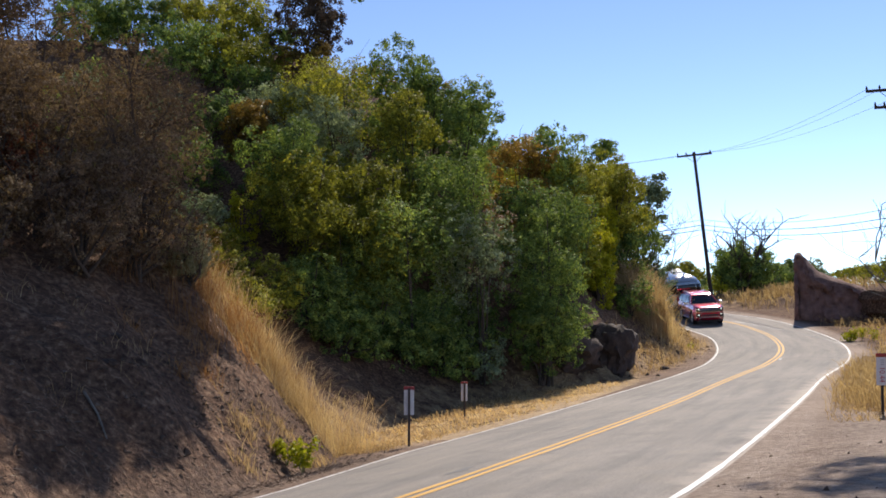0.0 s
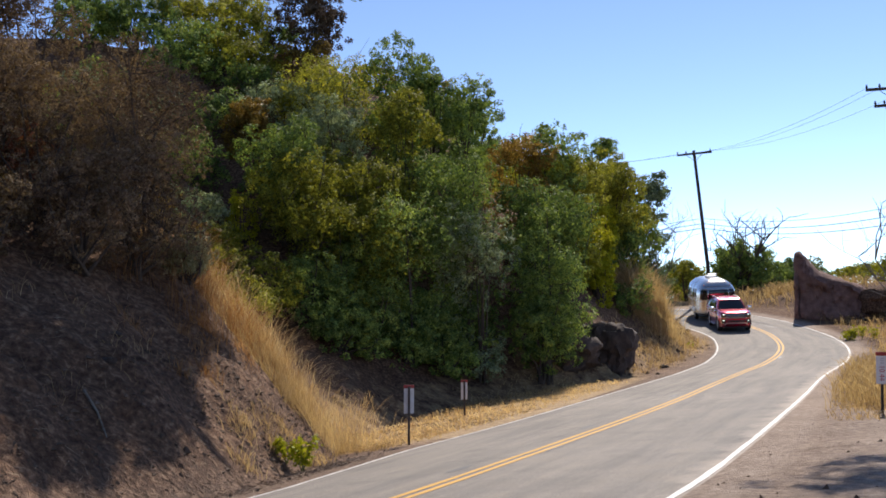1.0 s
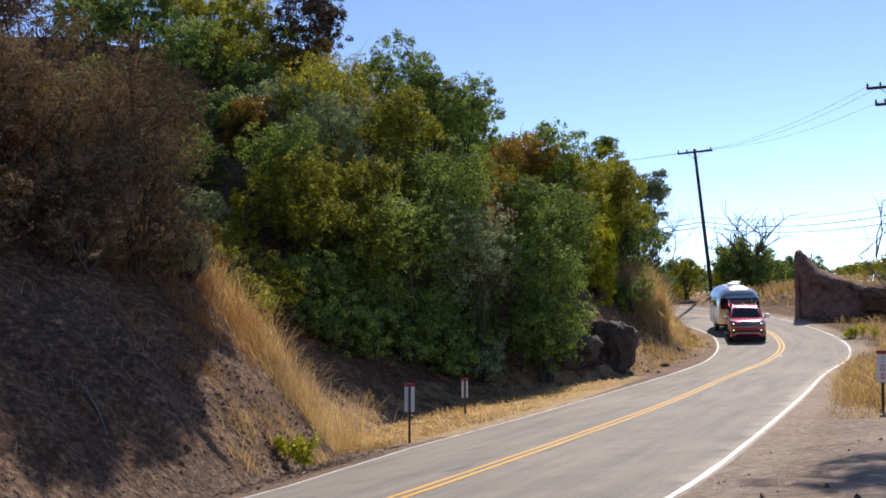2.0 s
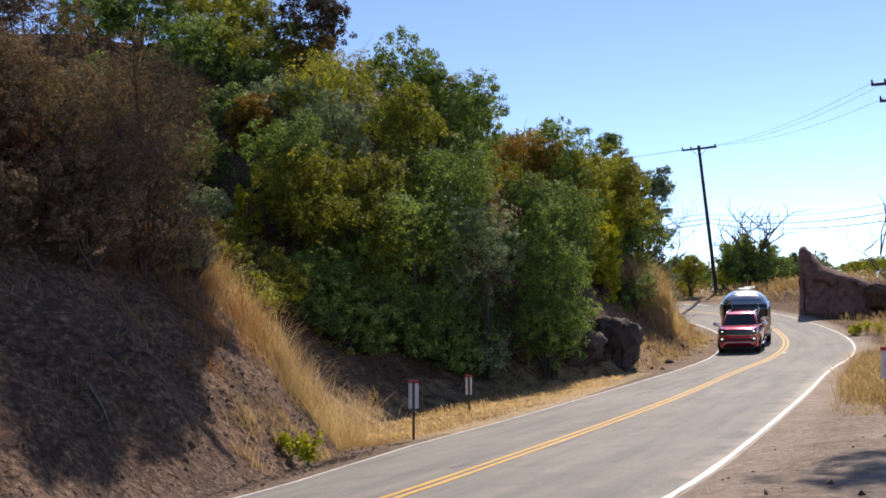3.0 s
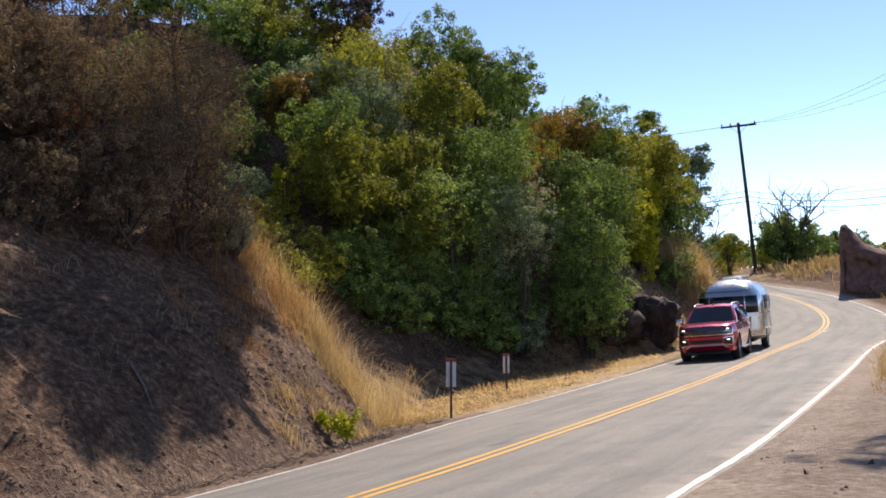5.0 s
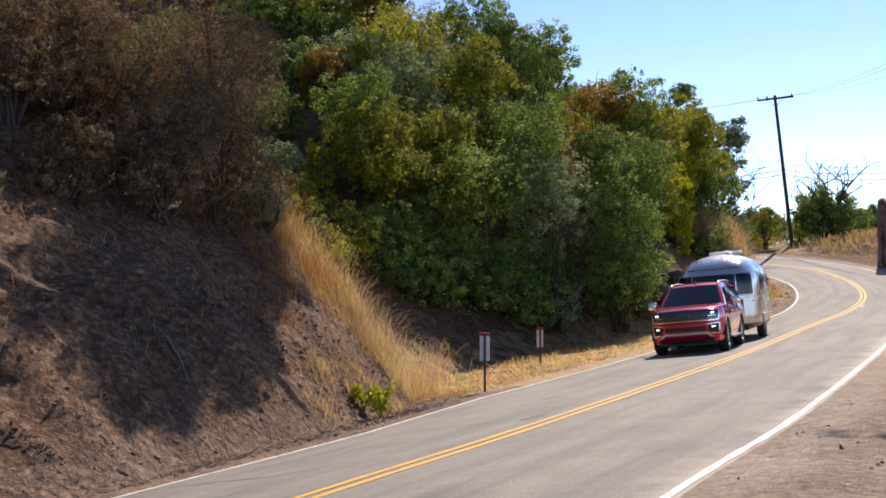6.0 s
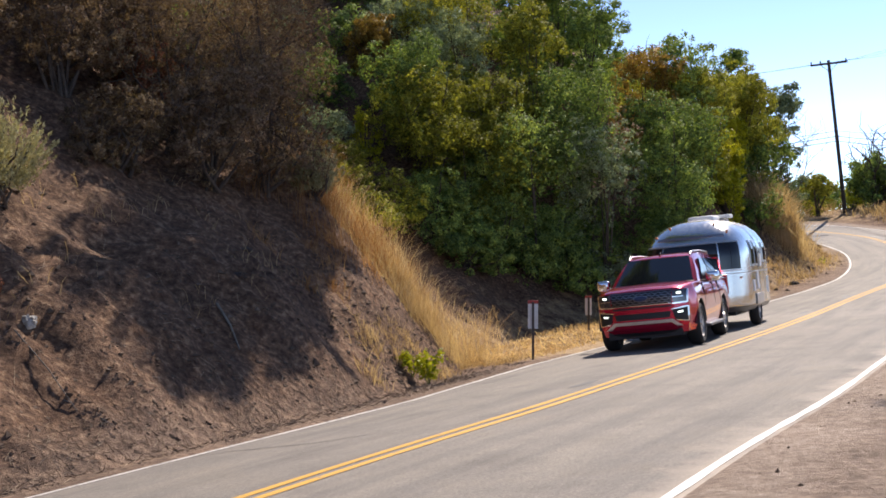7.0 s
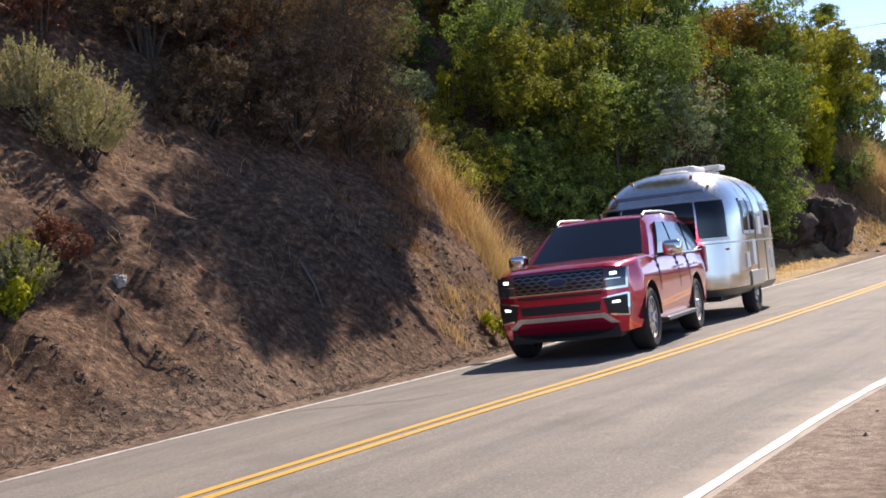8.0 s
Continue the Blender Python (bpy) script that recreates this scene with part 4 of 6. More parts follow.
def build_car():
    car = tagged(new("suv"), "deep red full-size sport utility vehicle with lit headlamps", "car")
    mesh_part("body", car_body(), car)
    part("cabin", car_cabin(), RED, car, "red roof and window pillars", True)
    under = bmesh.new()
    box(under, (-4.2, -0.72, 0.24), (0.85, 0.72, 0.9))
    part("underbody", under, BLACK, car, "black underbody")
    # windscreen, set a little proud of the pillars
    def on_screen(a, b, out):
        k = b
        return (-0.42 - 0.80 * k + 0.60 * out + 0.05 - 0.10 * abs(a) ** 2.2, a * (0.86 - 0.17 * k), 1.225 + 0.545 * k + 0.8 * out)
    part("windscreen", sheet([(-0.93, 0.03), (0.93, 0.03), (0.92, 0.97), (-0.92, 0.97)], 0.025, on_screen), GLASS, car, "dark tinted windscreen", True)
    part("wiper_cowl", sheet([(-0.95, -0.06), (0.95, -0.06), (0.95, 0.02), (-0.95, 0.02)], 0.03, on_screen), BLACK, car)
    for side in (1, -1):
        def on_side(x, z, out, side=side):
            k = (z - 1.17) / 0.67
            return (x, side * (0.905 - 0.185 * k + 0.028 * math.sin(min(max(k, 0), 1) * math.pi) + out), z)
        for outline in ([(-0.86, 1.23), (-1.88, 1.235), (-1.9, 1.70), (-1.46, 1.70)], [(-1.98, 1.235), (-2.98, 1.245), (-2.98, 1.70), (-2.0, 1.705)], [(-3.1, 1.25), (-3.85, 1.28), (-3.72, 1.64), (-3.1, 1.70)]):
            part("side_window", sheet(outline, 0.014, on_side), GLASS, car, "dark tinted side window", True)
        for x in (-1.93, -3.04):
            bm = bmesh.new()
            vs = box(bm, (x - 0.03, side * 0.99, 1.02), (x + 0.19, side * 1.035, 1.055))
            part("door_handle", bm, CHROME, car, "chrome door handle")
        # seams between wings and doors
        for x in (-0.62, -1.90, -2.66):
            bm = bmesh.new()
            for z in np.linspace(0.46, 1.1, 8):
                w = float(car_half_width(x, z))
                box(bm, (x - 0.006, side * (w - 0.02), z), (x + 0.006, side * (w + 0.0025), z + 0.095))
            part("door_seam", bm, BLACK, car)
        part("belt_trim", sheet([(-0.8, 1.205), (-4.1, 1.235), (-4.1, 1.25), (-0.8, 1.22)], 0.03, on_side), CHROME, car, "chrome window trim")
        part("running_board", rounded_box((-2.55, side * 0.98 - 0.09, 0.31), (-0.58, side * 0.98 + 0.07, 0.37), 0.02, 2), plain("dark_step", (0.10, 0.10, 0.105), 0.4, 0.6), car, "dark grey running board")
        # arch linings
        for a in (FRONT_AXLE, REAR_AXLE):
            bm = lathe([(0.485, side * 0.62), (0.485, side * (0.985))], 24)
            bmesh.ops.translate(bm, verts=bm.verts[:], vec=(a, 0, 0.42))
            bmesh.ops.delete(bm, geom=[v for v in bm.verts if v.co.z < 0.36], context="VERTS")
            part("wheel_arch", bm, BLACK, car, "black wheel arch lining", True)
        # door mirror
        mirror = part("door_mirror", rounded_box((-0.98, side * 1.13 - 0.13, 1.21), (-0.76, side * 1.13 + 0.13, 1.41), 0.055, 3), CHROME, car, "chrome-capped door mirror", True)
        part("mirror_arm", rounded_box((-0.92, side * 0.98 - 0.10, 1.2), (-0.80, side * 0.98 + 0.10, 1.25), 0.02, 2), BLACK, mirror)
        # roof rail
        rail = tube_mesh("roof_rail", [[(-1.35, side * 0.64, 1.80, 0.02), (-1.5, side * 0.64, 1.86, 0.018), (-2.5, side * 0.645, 1.88, 0.018), (-3.5, side * 0.64, 1.86, 0.018), (-3.7, side * 0.63, 1.80, 0.02)]], SATIN, 8)
        mesh_part("roof_rail", rail, car, "satin silver roof rail")
        # headlamp, its glowing strip, fog lamp and surround
        lamp = part("headlamp", sheet([(side * 0.60, 0.875), (side * 0.84, 0.885), (side * 0.875, 1.12), (side * 0.60, 1.11)], 0.012, on_nose), LENS, car, "clear headlamp with bright rim", True)
        for rim in ([(0.58, 0.845), (0.86, 0.855), (0.86, 0.885), (0.58, 0.872)], [(0.845, 0.86), (0.87, 0.86), (0.885, 1.11), (0.862, 1.11)], [(0.60, 0.975), (0.80, 0.98), (0.80, 0.992), (0.60, 0.988)]):
            part("lamp_frame", sheet([(side * p, q) for p, q in rim], 0.02, on_nose), CHROME, lamp)
        part("lamp_glow", sheet([(side * 0.68, 1.03), (side * 0.76, 1.035), (side * 0.76, 1.07), (side * 0.68, 1.065)], 0.022, on_nose), LAMP, lamp, "glowing white headlamp")
        fog = part("fog_lamp", sheet([(side * 0.62, 0.55), (side * 0.84, 0.52), (side * 0.86, 0.775), (side * 0.57, 0.74)], 0.012, on_nose), BLACK, car, "black fog lamp pocket", True)
        part("fog_glow", sheet([(side * 0.68, 0.675), (side * 0.77, 0.68), (side * 0.77, 0.71), (side * 0.68, 0.70)], 0.022, on_nose), LAMP, fog, "glowing fog lamp")
        for rim in ([(0.56, 0.74), (0.86, 0.775), (0.86, 0.80), (0.54, 0.755)], [(0.845, 0.51), (0.868, 0.51), (0.88, 0.79), (0.858, 0.79)], [(0.64, 0.53), (0.85, 0.50), (0.85, 0.52), (0.65, 0.55)]):
            part("fog_trim", sheet([(side * p, q) for p, q in rim], 0.02, on_nose), CHROME, fog)
        part("tail_lamp", rounded_box((-4.36, side * 0.86 - 0.08, 0.85), (-4.2, side * 0.86 + 0.09, 1.3), 0.03, 2), plain("red_lens", (0.35, 0.01, 0.01), 0.2), car, "red tail lamp")
    # grille: wavy bars between two bright rails
    grille = part("grille", sheet([(-0.58, 0.865), (0.58, 0.865), (0.595, 1.125), (-0.595, 1.125)], 0.006, on_nose), DARK_CHROME, car, "dark chrome mesh grille", True)
    for z in (0.865, 1.125):
        part("grille_bar", sheet([(-0.60, z - 0.009), (0.60, z - 0.009), (0.60, z + 0.009), (-0.60, z + 0.009)], 0.02, on_nose), CHROME if z < 1 else DARK_BAR, grille)
    for row in range(5):
        z = 0.90 + 0.046 * row
        for k in range(-9, 10):
            y, kick = k * 0.062, 0.012 if (k + row) % 2 else -0.012
            part("grille_bar", sheet([(y - 0.031, z - 0.006 - kick), (y + 0.031, z - 0.006 + kick), (y + 0.031, z + 0.008 + kick), (y - 0.031, z + 0.008 - kick)], 0.018, on_nose, 2), DARK_BAR, grille)
    part("badge", slab([(0.125 * math.cos(a), 0.995 + 0.05 * math.sin(a)) for a in np.linspace(0, 6.28, 20, endpoint=False)], 0.03, on_nose), plain("badge_blue", (0.02, 0.035, 0.09), 0.3), car, "plain dark oval badge")
    part("badge_rim", slab([(0.14 * math.cos(a), 0.995 + 0.062 * math.sin(a)) for a in np.linspace(0, 6.28, 20, endpoint=False)], 0.026, on_nose), DARK_BAR, car, "grey metal badge rim")
    # lower intake, bumper and bright skid bar
    part("lower_intake", sheet([(-0.52, 0.60), (0.52, 0.60), (0.54, 0.715), (-0.54, 0.715)], 0.008, on_nose), BLACK, car, "black lower air intake", True)
    part("upper_slot", sheet([(-0.56, 0.80), (0.56, 0.80), (0.57, 0.835), (-0.57, 0.835)], 0.006, on_nose), BLACK, car, "black slot under the grille", True)
    part("skid_bar", sheet([(-0.54, 0.505), (0.54, 0.505), (0.57, 0.565), (-0.57, 0.565)], 0.03, on_nose), SATIN, car, "satin silver bumper bar")
    for side in (1, -1):
        part("skid_bar_end", sheet([(side * 0.54, 0.505), (side * 0.64, 0.425), (side * 0.74, 0.425), (side * 0.57, 0.565)], 0.03, on_nose), SATIN, car, "satin silver bumper bar end")
    # shade below the red bumper, put in as a black strip
    part("chin", sheet([(-0.72, 0.285), (0.72, 0.285), (0.68, 0.35), (-0.68, 0.35)], 0.012, on_nose), BLACK, car, "black strip painted for the shade under the bumper")
    part("tailgate_glass", rounded_box((-4.30, -0.66, 1.28), (-4.16, 0.66, 1.72), 0.03, 2), GLASS, car)
    part("roof_fin", rounded_box((-1.52, -0.02, 1.83), (-1.40, 0.02, 1.89), 0.012, 2), BLACK, car)
    part("tow_hitch", rounded_box((-4.62, -0.05, 0.38), (-4.2, 0.05, 0.48), 0.02, 2), BLACK, car)
    wheels = [add_wheel(car, a, y, TYRE_R, 0.27, 0.285, 12, SATIN) for a in (FRONT_AXLE, REAR_AXLE) for y in (0.835, -0.835)]
    return car, wheels


# trailer: x = 0 at the coupling, forward positive
T_FRONT, T_REAR, T_HALF, T_AXLE = -0.52, -4.85, 1.27, -2.2
T_FOOT, T_WALL, T_ROOF = 0.40, 1.77, 2.68


def skin(u, v, out=0.0):
    """A point of the trailer's shell: u runs once round the plan from the nose, v up from foot (0) through wall top (1) to the ridge (2)."""
    if v <= 1:
        z = T_FOOT + (T_WALL - T_FOOT) * v
        tuck = 0.10 * max(0, 1 - v / 0.12) ** 2
        ins, ins_x, nz = tuck, tuck, 0.0
    else:
        a = (v - 1) * math.pi / 2
        z = T_WALL + (T_ROOF - T_WALL) * math.sin(a)
        ca = max(math.cos(a), 0) ** 0.78
        ins, ins_x = T_HALF * (1 - ca), 1.35 * (1 - ca)
        nz = math.sin(a)
    lx, ly = (T_FRONT - T_REAR) / 2 - ins_x, T_HALF - ins
    c = 2 * math.pi * u
    e = 0.42
    cx, sy = math.cos(c), math.sin(c)
    # rounded rectangle in plan: straight flanks, round ends
    px, py = math.copysign(abs(cx) ** e, cx), math.copysign(abs(sy) ** e, sy)
    x, y = lx * px, ly * py
    n = Vector((px / max(lx, 0.3) * 1.2, py / max(ly, 0.3), nz * 0.9))
    n.normalize()
    p = Vector(((T_FRONT + T_REAR) / 2 + x, y, z)) + n * out
    return p


def shell_patch(u0, u1, v0, v1, out, nu=10, nv=6, thick=True):
    """A plate that follows the shell."""
    bm = bmesh.new()
    g = [[bm.verts.new(skin(u0 + (u1 - u0) * i / nu, v0 + (v1 - v0) * j / nv, out)) for j in range(nv + 1)] for i in range(nu + 1)]
    for i in range(nu):
        for j in range(nv):
            bm.faces.new((g[i][j], g[i + 1][j], g[i + 1][j + 1], g[i][j + 1]))
    if thick:
        edge = [e for e in bm.edges if e.is_boundary]
        ext = bmesh.ops.extrude_edge_only(bm, edges=edge)["geom"]
        mid = skin((u0 + u1) / 2, (v0 + v1) / 2, -1.0)
        for v in ext:
            if isinstance(v, bmesh.types.BMVert):
                v.co += (mid - v.co).normalized() * 0.03
    bmesh.ops.recalc_face_normals(bm, faces=bm.faces[:])
    return bm


def u_at(x):
    """The plan parameter at which the left flank passes x."""
    lx = (T_FRONT - T_REAR) / 2
    c = (x - (T_FRONT + T_REAR) / 2) / lx
    return math.acos(math.copysign(abs(c) ** (1 / 0.42), c)) / (2 * math.pi)


def build_trailer():
    tr = tagged(new("travel_trailer"), "polished aluminium travel trailer with rounded ends and roof unit", "trailer")
    bm = bmesh.new()
    nu, vs = 96, [0, 0.04, 0.08, 0.12, 0.3, 0.5, 0.7, 0.85, 1.0, 1.08, 1.16, 1.25, 1.35, 1.45, 1.55, 1.66, 1.78, 1.9, 1.98]
    rings = [[bm.verts.new(skin(i / nu, v)) for i in range(nu)] for v in vs]
    for a, b in zip(rings[:-1], rings[1:]):
        for i in range(nu):
            bm.faces.new((a[i], a[(i + 1) % nu], b[(i + 1) % nu], b[i]))
    bm.faces.new(rings[-1])
    bm.faces.new(rings[0])
    bmesh.ops.recalc_face_normals(bm, faces=bm.faces[:])
    part("shell", bm, SKIN, tr, "polished aluminium shell", True)
    # wraparound front windows and their dividers
    for u0, u1 in ((-0.032, 0.032), (0.036, 0.128), (-0.128, -0.036)):
        part("front_window", shell_patch(u0, u1, 0.74, 1.20, 0.012), GLASS, tr, "dark wraparound front window", True)
    part("window_frame", shell_patch(-0.132, 0.132, 1.205, 1.23, 0.022, 24, 2), SATIN, tr, "bright window head trim", True)
    part("window_frame", shell_patch(-0.132, 0.132, 0.705, 0.735, 0.02, 24, 2), SATIN, tr, "bright window sill trim", True)
    part("visor", shell_patch(-0.07, 0.07, 1.33, 1.37, 0.012, 20, 2), plain("grey_marking", (0.30, 0.31, 0.34), 0.4, 0.8), tr, "faint grey bar where lettering stands", True)
    # belt trim and seams
    part("belt_trim", shell_patch(0.0, 0.999, 0.655, 0.675, 0.012, 96, 1, False), SATIN, tr, "thin belt trim", True)
    part("skirt", shell_patch(0.0, 0.999, 0.0, 0.085, 0.012, 96, 2, False), plain("grey_skirt", (0.20, 0.20, 0.20), 0.4, 0.7), tr, "dark grey lower skirt", True)
    for x in (-1.7, -2.4, -3.2, -3.9):
        for s in (1, -1):
            u = u_at(x) * s
            part("panel_seam", shell_patch(u - 0.0006, u + 0.0006, 0.1, 1.7, 0.004, 1, 24, False), DARK_CHROME, tr)
    # flank windows, hatches and lamps
    for x0, x1, v0, v1 in ((-1.45, -1.8, 0.76, 1.22), (-1.9, -2.25, 0.76, 1.22), (-3.1, -3.6, 0.82, 1.18)):
        for s in (1, -1):
            a, b = u_at(x0) * s, u_at(x1) * s
            w = part("side_window", shell_patch(a, b, v0, v1, 0.02), SATIN, tr, "framed side window", True)
            da, dv = (b - a) * 0.10, (v1 - v0) * 0.09
            part("pane", shell_patch(a + da, b - da, v0 + dv, v1 - dv, 0.028), GLASS, w, "dark pane", True)
    for x0, x1, v0, v1 in ((-2.0, -2.25, 0.34, 0.68), (-1.5, -1.7, 0.32, 0.52), (-3.6, -3.9, 0.25, 0.55), (-2.6, -2.85, 0.74, 0.98)):
        part("hatch", shell_patch(u_at(x0), u_at(x1), v0, v1, 0.02), WHITE_PLASTIC if v0 > 0.3 else SATIN, tr, "pale service hatch", True)
    for u, v in ((0.125, 0.58), (-0.125, 0.58), (0.10, 1.42), (-0.10, 1.42), (0.06, 1.62), (-0.06, 1.62), (0.38, 0.62), (0.36, 1.42)):
        p = skin(u, v, 0.01)
        part("marker_lamp", rounded_box((p.x - 0.03, p.y - 0.025, p.z - 0.018), (p.x + 0.03, p.y + 0.025, p.z + 0.022), 0.01, 2), AMBER, tr, "amber marker lamp")
    # roof unit, fan lid and aerial
    part("roof_unit", rounded_box((-3.05, -0.33, T_ROOF - 0.06), (-2.2, 0.33, T_ROOF + 0.12), 0.06, 3), WHITE_PLASTIC, tr, "white roof air conditioner", True)
    part("roof_vent", rounded_box((-2.1, -0.25, T_ROOF - 0.08), (-1.8, 0.25, T_ROOF + 0.015), 0.03, 2), WHITE_PLASTIC, tr, "white roof vent lid", True)
    fan = part("fan_lid", rounded_box((-3.75, 0.0, T_ROOF + 0.06), (-3.25, 0.55, T_ROOF + 0.15), 0.02, 2), WHITE_PLASTIC, tr, "raised white fan lid")
    part("fan_base", rounded_box((-3.68, 0.1, T_ROOF - 0.1), (-3.32, 0.45, T_ROOF + 0.03), 0.02, 2), WHITE_PLASTIC, fan)
    # running gear, drawbar, gas bottle cover
    for s in (1, -1):
        part("fender", shell_patch(u_at(T_AXLE + 0.5) * s, u_at(T_AXLE - 0.5) * s, 0.08, 0.27, 0.03), SATIN, tr, "aluminium wheel fender", True)
        mesh_part("drawbar", tube_mesh("drawbar", [[(0.05, 0, 0.46, 0.05), (-1.0, s * 0.62, 0.44, 0.05), (-1.8, s * 0.9, 0.46, 0.05)]], BLACK, 6), tr, "black drawbar")
    part("gas_cover", rounded_box((-0.52, -0.36, 0.5), (-0.16, 0.36, 0.95), 0.12, 3), SATIN, tr, "silver gas bottle cover", True)
    part("coupling", rounded_box((-0.2, -0.07, 0.42), (0.12, 0.07, 0.54), 0.03, 2), BLACK, tr)
    bm = bmesh.new()
    box(bm, (T_REAR + 0.6, -0.85, 0.30), (T_FRONT - 0.5, 0.85, 0.44))
    part("chassis", bm, BLACK, tr, "dark chassis")
    part("bumper", rounded_box((T_REAR - 0.12, -0.95, 0.48), (T_REAR + 0.1, 0.95, 0.58), 0.03, 2), SATIN, tr, "rear bumper")
    wheels = [add_wheel(tr, T_AXLE, y, 0.36, 0.22, 0.22, 6, SATIN) for y in (1.13, -1.13)]
    return tr, wheels


suv, suv_wheels = build_car()
trailer, trailer_wheels = build_trailer()


# ---- dry grass, litter and stones ----
def blade_cloud(name, roots, heights, widths, lean, seed, label, material=STRAW, heads=True):
    """Thin bent blades from root points; every blade has two joints."""
    r = np.random.RandomState(seed)
    n = len(roots)
    roots = np.asarray(roots, float)
    h, w = np.asarray(heights)[:, None], np.asarray(widths)[:, None]
    a = r.uniform(0, 6.283, n)
    out = np.stack([np.cos(a), np.sin(a), np.zeros(n)], 1) * (lean * r.uniform(0.2, 1.6, n))[:, None]
    side = np.stack([-np.sin(a + 0.9), np.cos(a + 0.9), np.zeros(n)], 1)
    mid = roots + out * h * 0.35 + np.array((0, 0, 0.58)) * h
    tip = roots + out * h + np.array((0, 0, 0.95)) * h - np.array((0, 0, 0.25)) * h * (np.linalg.norm(out, axis=1)[:, None])
    v = np.stack([roots - side * w / 2, roots + side * w / 2, mid + side * w * 0.45, mid - side * w * 0.45, tip + side * w * (0.5 if heads else 0.1), tip - side * w * (0.5 if heads else 0.1)], 1).reshape(-1, 3)
    i = np.arange(n) * 6
    f = np.concatenate([np.stack([i, i + 1, i + 2, i + 3], 1), np.stack([i + 3, i + 2, i + 4, i + 5], 1)])
    return tagged(new(name, mesh_from(name, v, f, material)), label, "grass", kind="stuff")


def patchy(count, boxes, seed, clump=0.25, per=14):
    """Root points in clumps inside (x0, x1, y0, y1, weight) boxes, kept off the road."""
    r = np.random.RandomState(seed)
    w = np.array([b[4] for b in boxes], float)
    pick = r.choice(len(boxes), count // per + 1, p=w / w.sum())
    b = np.array([q[:4] for q in boxes])[pick]
    c = np.stack([b[:, 0] + (b[:, 1] - b[:, 0]) * r.rand(len(b)), b[:, 2] + (b[:, 3] - b[:, 2]) * r.rand(len(b))], 1)
    p = np.repeat(c, per, 0) + r.normal(0, clump, (len(c) * per, 2))
    return p


def road_patch(count, s0, s1, d0, d1, seed, clump=0.2, per=12):
    """Root points in clumps on a stretch beside the road, by metres along and across."""
    r = np.random.RandomState(seed)
    k = count // per + 1
    s, d = r.uniform(s0, s1, k), d0 + (d1 - d0) * r.rand(k)
    x, y = np.interp(s, LINE_S, LINE[:, 0]), np.interp(s, LINE_S, LINE[:, 1])
    tx, ty = np.interp(s + 0.5, LINE_S, LINE[:, 0]) - x, np.interp(s + 0.5, LINE_S, LINE[:, 1]) - y
    l = np.hypot(tx, ty)
    c = np.stack([x - ty / l * d, y + tx / l * d], 1)
    return np.repeat(c, per, 0) + r.normal(0, clump, (k * per, 2))


def rooted(p, gap=0.0):
    """Adds the ground's height; drops points on the tarmac."""
    s, d = road_coords(p[:, 0], p[:, 1])
    p = p[beyond_line(s, d) > 0.25 + gap]
    return np.column_stack([p, height(p[:, 0], p[:, 1]) - 0.02])


def sow(name, p, low, high, width, lean, seed, label, gap=0.0, material=STRAW):
    q = rooted(p, gap)
    r = np.random.RandomState(seed + 1)
    return blade_cloud(name, q, r.uniform(low, high, len(q)), width * r.uniform(0.6, 1.4, len(q)), lean, seed, label, material)


# the golden ridge of grass on the spur, and its foot
sow("dry_grass", road_patch(2200, 14.6, 17.2, 5.0, 6.8, 11, 0.18, 40), 0.2, 0.8, 0.006, 0.8, 11, "tall golden dry grass along the spur")
sow("dry_grass", road_patch(1500, 14.8, 17.2, 6.2, 8.2, 12, 0.22, 30), 0.4, 1.0, 0.006, 0.7, 12, "rusty tall dry grass along the spur", material=RUSTY_GRASS)
sow("dry_grass", road_patch(1300, 15.5, 19.5, 4.0, 5.4, 13, 0.18), 0.05, 0.18, 0.008, 0.6, 13, "short dry grass beside the road")
sow("dry_grass", road_patch(280, 10.4, 13.4, 3.9, 4.8, 14, 0.12, 56), 0.15, 0.38, 0.010, 0.6, 14, "tufts of dry grass on the bank")
sow("dry_grass", road_patch(6000, 17.0, 40.0, 3.9, 8.2, 15, 0.35), 0.04, 0.20, 0.020, 1.3, 15, "flattened pale straw in the turnout", material=PALE_GRASS)
sow("dry_grass", road_patch(500, 28.0, 38.0, 6.5, 8.6, 16, 0.3), 0.1, 0.3, 0.02, 0.7, 16, "dry grass at the slope's foot")
sow("dry_grass", road_patch(1500, 14.3, 17.4, 5.4, 8.6, 111, 0.3, 26), 0.3, 1.1, 0.006, 0.8, 111, "tangled pale dry grass on the spur", material=PALE_GRASS)
sow("dry_grass", road_patch(700, 15.2, 17.8, 4.9, 7.6, 112, 0.12, 10), 0.7, 1.35, 0.005, 0.4, 112, "tall seeding grass stalks on the spur's crest", material=PALE_GRASS)
sow("dry_grass", road_patch(300, 11.4, 13.2, 4.2, 5.0, 113, 0.12, 50), 0.12, 0.34, 0.006, 0.8, 113, "tufts of golden grass below the spur")
sow("dry_grass", road_patch(420, 10.6, 14.0, 5.4, 6.8, 114, 0.12, 60), 0.15, 0.4, 0.006, 0.8, 114, "rusty dry tufts below the shrubs", material=RUSTY_GRASS)
sow("dry_grass", road_patch(700, 12.4, 15.4, 6.0, 8.2, 115, 0.16, 22), 0.4, 1.1, 0.007, 0.5, 115, "rusty tall stalks under the withered shrubs", material=RUSTY_GRASS)
